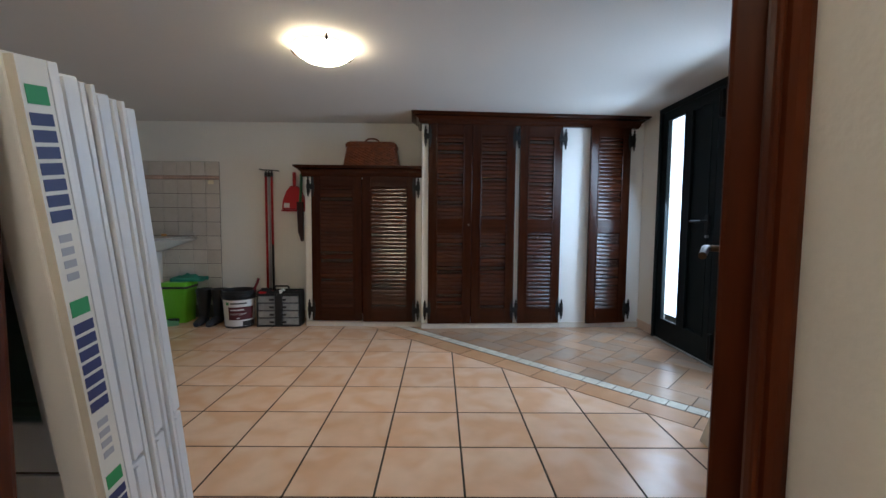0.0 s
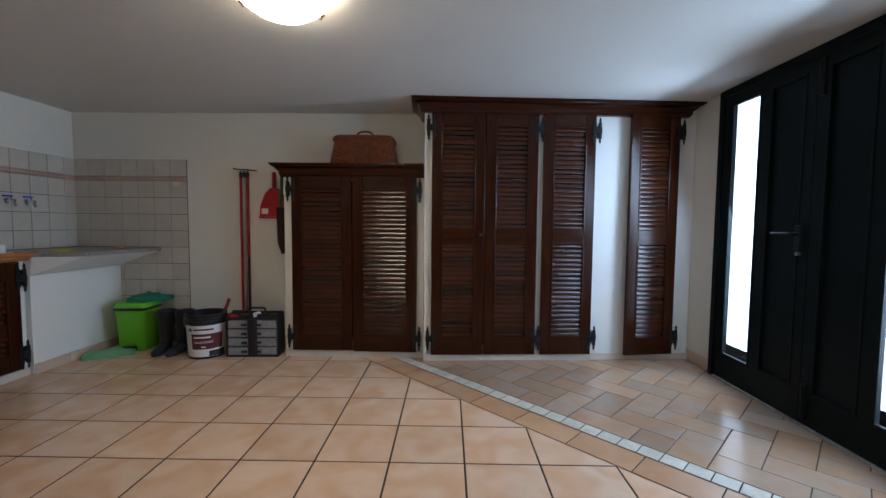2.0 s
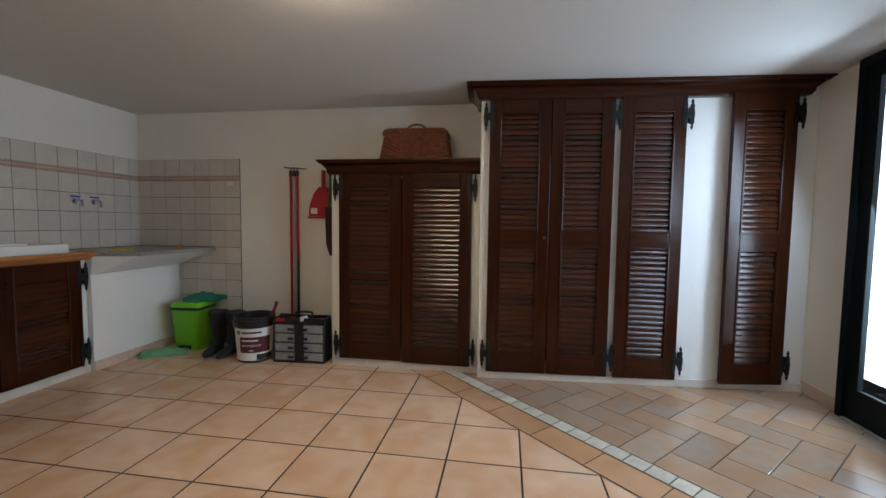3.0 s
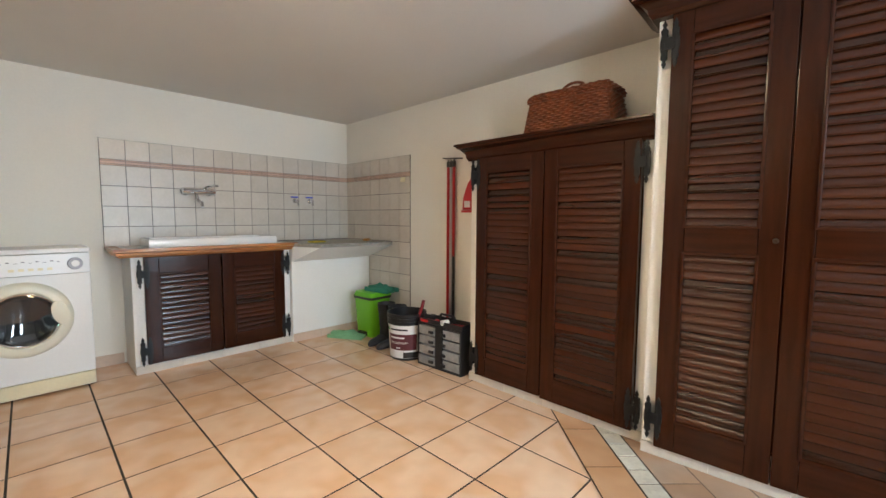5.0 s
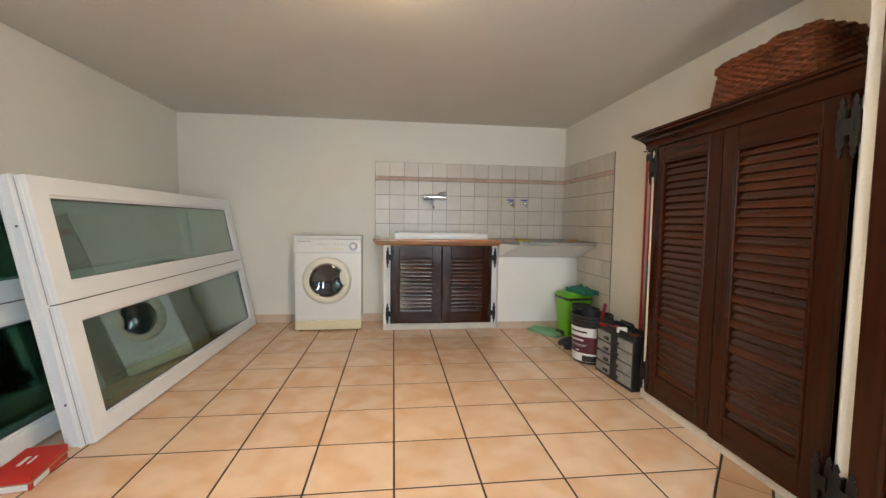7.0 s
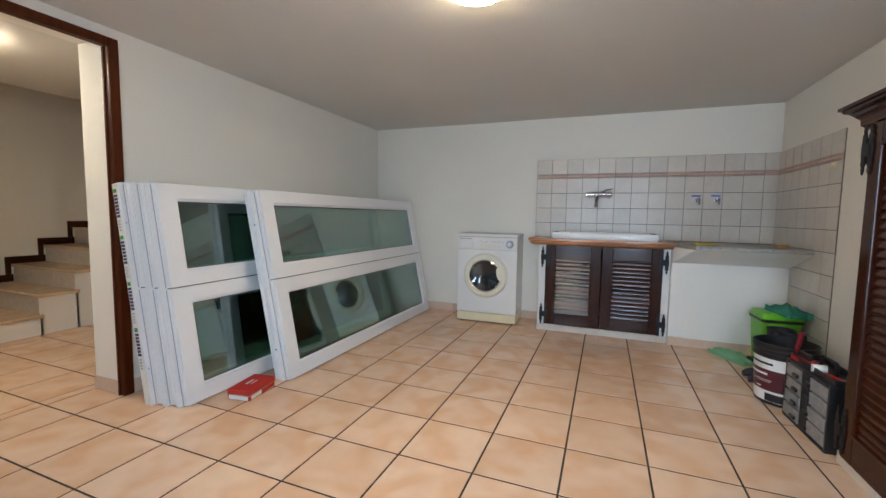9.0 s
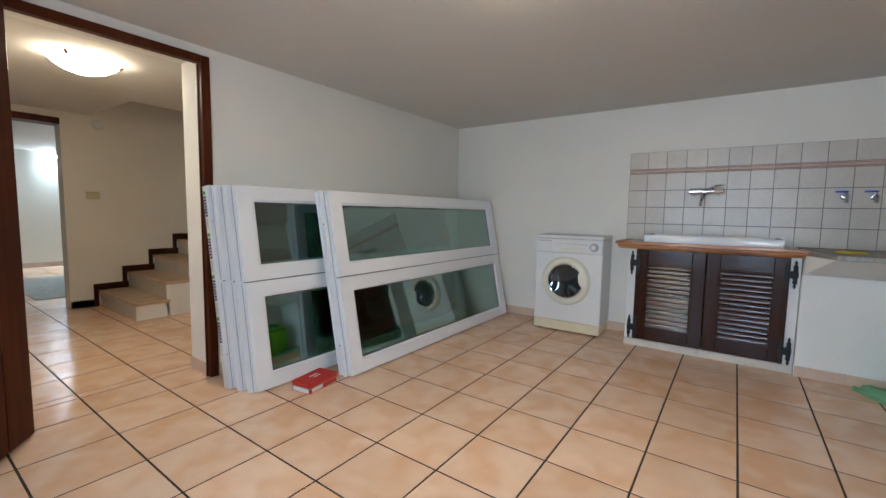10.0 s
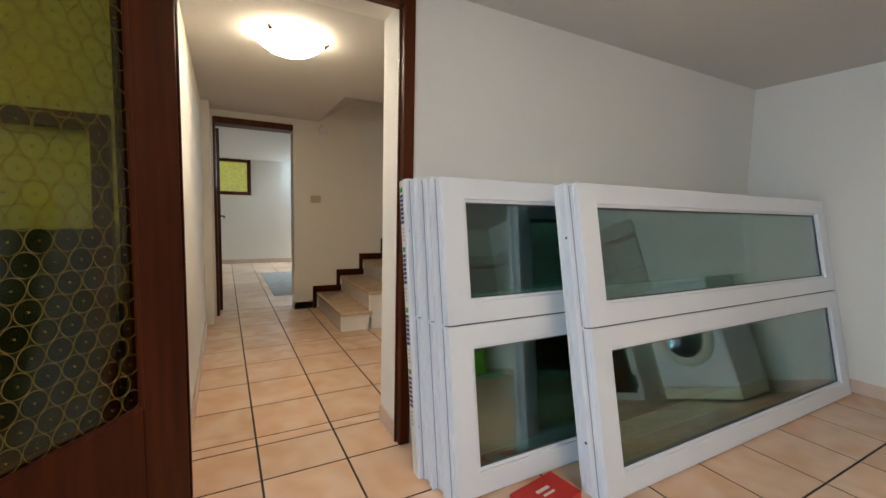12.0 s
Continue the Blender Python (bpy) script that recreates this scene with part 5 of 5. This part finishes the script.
sw = thing("light_switch", "ivory wall switch plate by the stairs", "switch", pose(-0.09, YF, 1.25))
part("plate", boxes((-0.055, 0.055, 0.0, 0.010, -0.038, 0.038)), SWITCH, sw, bevel=0.004)
for x in (-0.022, 0.022):
    part("rocker", boxes((x - 0.014, x + 0.014, 0.0102, 0.014, -0.022, 0.022)), SWITCH, sw, bevel=0.002)
det = thing("wall_detector", "round white detector high on the wall", "detector", pose(-0.17, YF, 2.03))
bm = B()
cyl(bm, (0, 0, 0), (0, 0.03, 0), 0.05, 0.042, 24)
part("cover", bm, ENAMEL, det, smooth=True)

fd = structure("door_3", boxes((0.15, 0.92, YF - 0.2, YF + 0.015, 1.985, 2.05)), DOORWOOD, "brown wooden frame of the far doorway", bevel=0.006)
part("jamb", boxes((0.895, 0.92, YF - 0.2, YF + 0.013, 0, 1.985)), DOORWOOD, fd, bevel=0.004)
fl = thing("far_door", "brown wooden door standing open against the wall", "door", pose(0.885, YF - 0.22, 0.01, 0, 0, -88))
part("panel", boxes((0, 0.72, -0.02, 0.02, 0, 1.96)), DOORWOOD, fl, bevel=0.004)
lever_handle(fl, 0.66, -0.02, 1.02, -1, -1)
rug = thing("rug", "grey rug on the far room's floor", "rug", pose(-0.12, -8.55, 0.001))
bm = B()
box(bm, -0.40, 0.40, -1.05, 1.05, 0, 0.010)
part("fabric", bm, RUG, rug, bevel=0.003)
# unseen tube lamp, added as the assumed source of the far room's cool glow
tl = thing("added_tube_lamp", "hidden tube lamp added as source of the far room's cool glow", "wall lamp", pose(-1.25, YB, 2.03))
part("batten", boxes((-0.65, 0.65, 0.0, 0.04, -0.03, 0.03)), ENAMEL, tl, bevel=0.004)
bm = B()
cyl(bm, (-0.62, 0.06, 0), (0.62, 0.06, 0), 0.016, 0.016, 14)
part("tube", bm, ADDED_TUBE, tl, "added white tube that lights the far room", smooth=True)

# ---- wall tiles round the sink ----
tilew = tagged(new("wall_tiles_west", mesh_of("wall_tiles_west", boxes((XW + 0.0005, XW + 0.006, -1.645, -1.54, 0.915, 1.712), (XW + 0.0005, XW + 0.006, -1.54, YN - 0.001, 0.70, 1.712)), WALLGROUT)), "grey square wall tiles with a pink border", "", "", "structure")
tilen = tagged(new("wall_tiles_north", mesh_of("wall_tiles_north", boxes((XW + 0.001, -1.79, YN - 0.006, YN - 0.0005, 0.0, 1.712)), WALLGROUT)), "grey square wall tiles with a pink border", "", "", "structure")
TP = 0.153
tm_w = mesh_of("wall_tile", boxes((0, 0.006, 0.0021, TP - 0.0021, 0.0027, TP - 0.0027)), WALLTILE, 0.0012)
tm_n = mesh_of("wall_tile", boxes((0.0021, TP - 0.0021, -0.006, 0, 0.0027, TP - 0.0027)), WALLTILE, 0.0012)
bm_w = mesh_of("border_tile", boxes((0, 0.009, 0.001, TP - 0.001, 0.001, 0.008), (0, 0.010, 0.001, TP - 0.001, 0.012, 0.030), (0, 0.009, 0.001, TP - 0.001, 0.034, 0.041)), PINKTILE, 0.001)
bm_n = mesh_of("border_tile", boxes((0.001, TP - 0.001, -0.009, 0, 0.001, 0.008), (0.001, TP - 0.001, -0.010, 0, 0.012, 0.030), (0.001, TP - 0.001, -0.009, 0, 0.034, 0.041)), PINKTILE, 0.001)
rows_w = [1.559] + [1.517 - TP * k for k in range(1, 5)]
for k in range(13):
    y = -1.643 + k * TP
    for z in rows_w:
        ob = new("wall_tile", tm_w)
        ob.parent, ob.location = tilew, (XW + 0.0055, y, z)
    ob = new("border_tile", bm_w)
    ob.parent, ob.location = tilew, (XW + 0.0055, y, 1.517)
part_w = mesh_of("wall_tile", boxes((0, 0.006, 0.002, YN - 0.006 + 1.643 - 13 * TP, 0.002, TP - 0.002)), WALLTILE, 0.0012)
for z in rows_w:
    ob = new("wall_tile", part_w)
    ob.parent, ob.location = tilew, (XW + 0.0055, -1.643 + 13 * TP, z)
ob = new("border_tile", mesh_of("border_tile", boxes((0, 0.009, 0.001, 0.10, 0.001, 0.041)), PINKTILE, 0.001))
ob.parent, ob.location = tilew, (XW + 0.0055, -1.643 + 13 * TP, 1.517)
rows_n = [1.559] + [1.517 - TP * k for k in range(1, 10)]
for k in range(7):
    x = -1.791 - (k + 1) * TP
    if x < XW - 0.02:
        continue
    for z in rows_n:
        ob = new("wall_tile", tm_n)
        ob.parent, ob.location = tilen, (x, YN - 0.0055, z)
    ob = new("border_tile", bm_n)
    ob.parent, ob.location = tilen, (x, YN - 0.0055, 1.517)
wn_ = -1.791 - 6 * TP - XW - 0.012
part_n = mesh_of("wall_tile", boxes((0.0, wn_ - 0.002, -0.006, 0, 0.002, TP - 0.002)), WALLTILE, 0.0012)
for z in rows_n:
    ob = new("wall_tile", part_n)
    ob.parent, ob.location = tilen, (XW + 0.012, YN - 0.0055, z)
ob = new("border_tile", mesh_of("border_tile", boxes((0, wn_ - 0.001, -0.009, 0, 0.001, 0.041)), PINKTILE, 0.001))
ob.parent, ob.location = tilen, (XW + 0.012, YN - 0.0055, 1.517)
hk = thing("towel_hook", "small ivory hook stuck on the tiles", "hook", pose(-1.88, YN - 0.012, 1.49))
part("plate", boxes((-0.03, 0.03, -0.010, 0, -0.022, 0.022)), CREAM, hk, bevel=0.004)
part("peg", boxes((-0.018, -0.008, -0.024, -0.0102, -0.02, -0.004), (0.008, 0.018, -0.024, -0.0102, -0.02, -0.004)), CREAM, hk, bevel=0.002)

# ---- floors ----
P = 0.36
G = 0.0047
floor = structure("floor", boxes((XW, XE, YS, YN, -0.12, -0.0018), (0.06, 1.03, YH, YS, -0.12, -0.0018)), GROUT, "beige glazed floor tiles with dark joints, stone band and herringbone corner")
floor_hall = structure("floor_hall", boxes((-2.7, 1.03, YF, YH, -0.12, -0.0018), (0.15, 0.92, YF - 0.2, YF, -0.12, -0.0018)), GROUT, "beige glazed hall floor tiles with dark joints")
floor_far = structure("floor_far", boxes((-2.75, 1.75, YB, YF - 0.2, -0.12, -0.0018)), GROUT, "beige glazed tiles of the far room")


def tile_mesh(name, poly, material, chamfer=0.0014, lift=0.0):
    """A tile over a convex polygon, with chamfered upper edges, its top at z = 0."""
    cx, cy = sum(p[0] for p in poly) / len(poly), sum(p[1] for p in poly) / len(poly)
    k = len(poly)
    s = max(0.01, math.sqrt(abs(area_of(poly))))
    f = 1 - 2 * chamfer / s
    vs = [(x, y, -0.012) for x, y in poly] + [(x, y, -0.0008 + lift) for x, y in poly] + [(cx + (x - cx) * f, cy + (y - cy) * f, lift) for x, y in poly]
    fs = [tuple(range(2 * k, 3 * k))]
    for i in range(k):
        j = (i + 1) % k
        fs += [(i, j, k + j, k + i), (k + i, k + j, 2 * k + j, 2 * k + i)]
    me = bpy.data.meshes.new(name)
    me.from_pydata(vs, [], fs)
    me.materials.append(material)
    return me


def put(name, me, parent, x=0.0, y=0.0, turn=0.0):
    ob = new(name, me)
    ob.parent = parent
    ob.matrix_basis = Matrix.Translation((x, y, 0)) @ Matrix.Rotation(radians(turn), 4, "Z")
    return ob


def shrink(poly, d):
    cx, cy = sum(p[0] for p in poly) / len(poly), sum(p[1] for p in poly) / len(poly)
    out = []
    n = len(poly)
    for i in range(n):
        a, b, c = Vector(poly[i - 1]), Vector(poly[i]), Vector(poly[(i + 1) % n])
        u, w = (b - a).normalized(), (c - b).normalized()
        nu, nw = Vector((-u.y, u.x)), Vector((-w.y, w.x))
        k = 1 + nu.dot(nw)
        out.append(tuple(b + (nu + nw) * (d / max(k, 0.2))))
    return out


FULL = tile_mesh("floor_tile", [(G, G), (P - G, G), (P - G, P - G), (G, P - G)], TILE)


def lay(parent, rects, keep_diag=True):
    """Square tiles on the grid inside each rectangle (x0, x1, y0, y1), cut at its edges and at the diagonal."""
    for x0, x1, y0, y1 in rects:
        for i in range(math.floor(x0 / P), math.ceil(x1 / P)):
            for j in range(math.floor(y0 / P), math.ceil(y1 / P)):
                poly = [(i * P, j * P), ((i + 1) * P, j * P), ((i + 1) * P, (j + 1) * P), (i * P, (j + 1) * P)]
                cut = poly
                for a, b, c in ((-1, 0, -x0), (1, 0, x1), (0, -1, -y0), (0, 1, y1)) + (((1, 1, 0.001),) if keep_diag else ()):
                    cut = clip(cut, a, b, c) if len(cut) > 2 else []
                if len(cut) < 3 or area_of(cut) < 0.0012:
                    continue
                if abs(area_of(cut) - P * P) < 1e-5:
                    put("floor_tile", FULL, parent, i * P, j * P)
                else:
                    q = [(x - i * P, y - j * P) for x, y in shrink([p for n, p in enumerate(cut) if (Vector(p) - Vector(cut[n - 1])).length > 1e-4], G)]
                    if area_of(q) > 0.0008:
                        put("floor_tile", tile_mesh("floor_tile", q, TILE), parent, i * P, j * P)


lay(floor, [(XW, XE, YS, YN), (0.06, 1.03, YH, YS)])
lay(floor_hall, [(-2.7, 1.03, YF, YH), (0.15, 0.92, YF - 0.2, YF)], False)

R2 = math.sqrt(0.5)


def world_uv(u, v):
    """From across (u) and along (v) the diagonal band to x, y."""
    return ((u + v) * R2, (u - v) * R2)


def lay_uv(name, rect, material, gap, lift=0.0):
    """One piece, a rectangle (u0, u1, v0, v1) in the band's axes, cut at the walls."""
    u0, u1, v0, v1 = rect
    poly = [world_uv(u0 + gap, v1 - gap), world_uv(u1 - gap, v1 - gap), world_uv(u1 - gap, v0 + gap), world_uv(u0 + gap, v0 + gap)]
    for a, b, c in ((1, 0, XE - 0.002), (0, 1, 0.30), (0, -1, -YS)):
        poly = clip(poly, a, b, c) if len(poly) > 2 else []
    if len(poly) > 2 and abs(area_of(poly)) > 0.0008:
        if area_of(poly) < 0:
            poly = poly[::-1]
        cx, cy = poly[0]
        put(name, tile_mesh(name, [(x - cx, y - cy) for x, y in poly], material, 0.002, lift), floor, cx, cy)


v = -0.30
while v < 4.6:
    lay_uv("band_tile", (0.004, 0.186, v + 0.045, v + 0.045 + 0.337), BAND, 0.0028)
    v += 0.337
v = -0.30
while v < 4.6:
    w = 0.107 + random.uniform(-0.008, 0.008)
    lay_uv("stone_sett", (0.190, 0.287, v, v + w), STONE, 0.003, 0.0012 + random.uniform(-0.0006, 0.0008))
    v += w
HB = 0.180
for a in range(-2, 16):
    for b in range(-8, 22):
        # herringbone: pairs of 2:1 pieces, one along, one across the band
        du, dv = 0.29 + a * HB * 1.0, b * HB
        k = (b - a) % 4
        if k == 0:
            rect = (du, du + 2 * HB, dv, dv + HB)
        elif k == 1:
            rect = (du, du + HB, dv, dv + 2 * HB)
        else:
            continue
        if rect[1] <= 0.292:
            continue
        lay_uv("herringbone_tile", (max(rect[0], 0.291), rect[1], rect[2], rect[3]), HERR, 0.0026)

# far room tiles, too far to tell apart singly
vs, fs = [], []
for i in range(math.floor(-2.75 / P), math.ceil(1.75 / P)):
    for j in range(math.floor(YB / P), math.ceil((YF - 0.2) / P)):
        x0, x1 = max(i * P + G, -2.75), min((i + 1) * P - G, 1.75)
        y0, y1 = max(j * P + G, YB), min((j + 1) * P - G, YF - 0.2)
        if x1 - x0 < 0.01 or y1 - y0 < 0.01:
            continue
        n = len(vs)
        vs += [(x0, y0, -0.0025), (x1, y0, -0.0025), (x1, y1, -0.0025), (x0, y1, -0.0025), (x0, y0, 0), (x1, y0, 0), (x1, y1, 0), (x0, y1, 0)]
        fs += [(n + 4, n + 5, n + 6, n + 7), (n, n + 1, n + 5, n + 4), (n + 1, n + 2, n + 6, n + 5), (n + 2, n + 3, n + 7, n + 6), (n + 3, n, n + 4, n + 7)]
me = bpy.data.meshes.new("far_tiles")
me.from_pydata(vs, [], fs)
me.materials.append(TILE_FAR)
ft = new("far_tiles", me)
ft.parent = floor_far
tagged(ft, "beige tiles of the far room", "", "", "stuff")
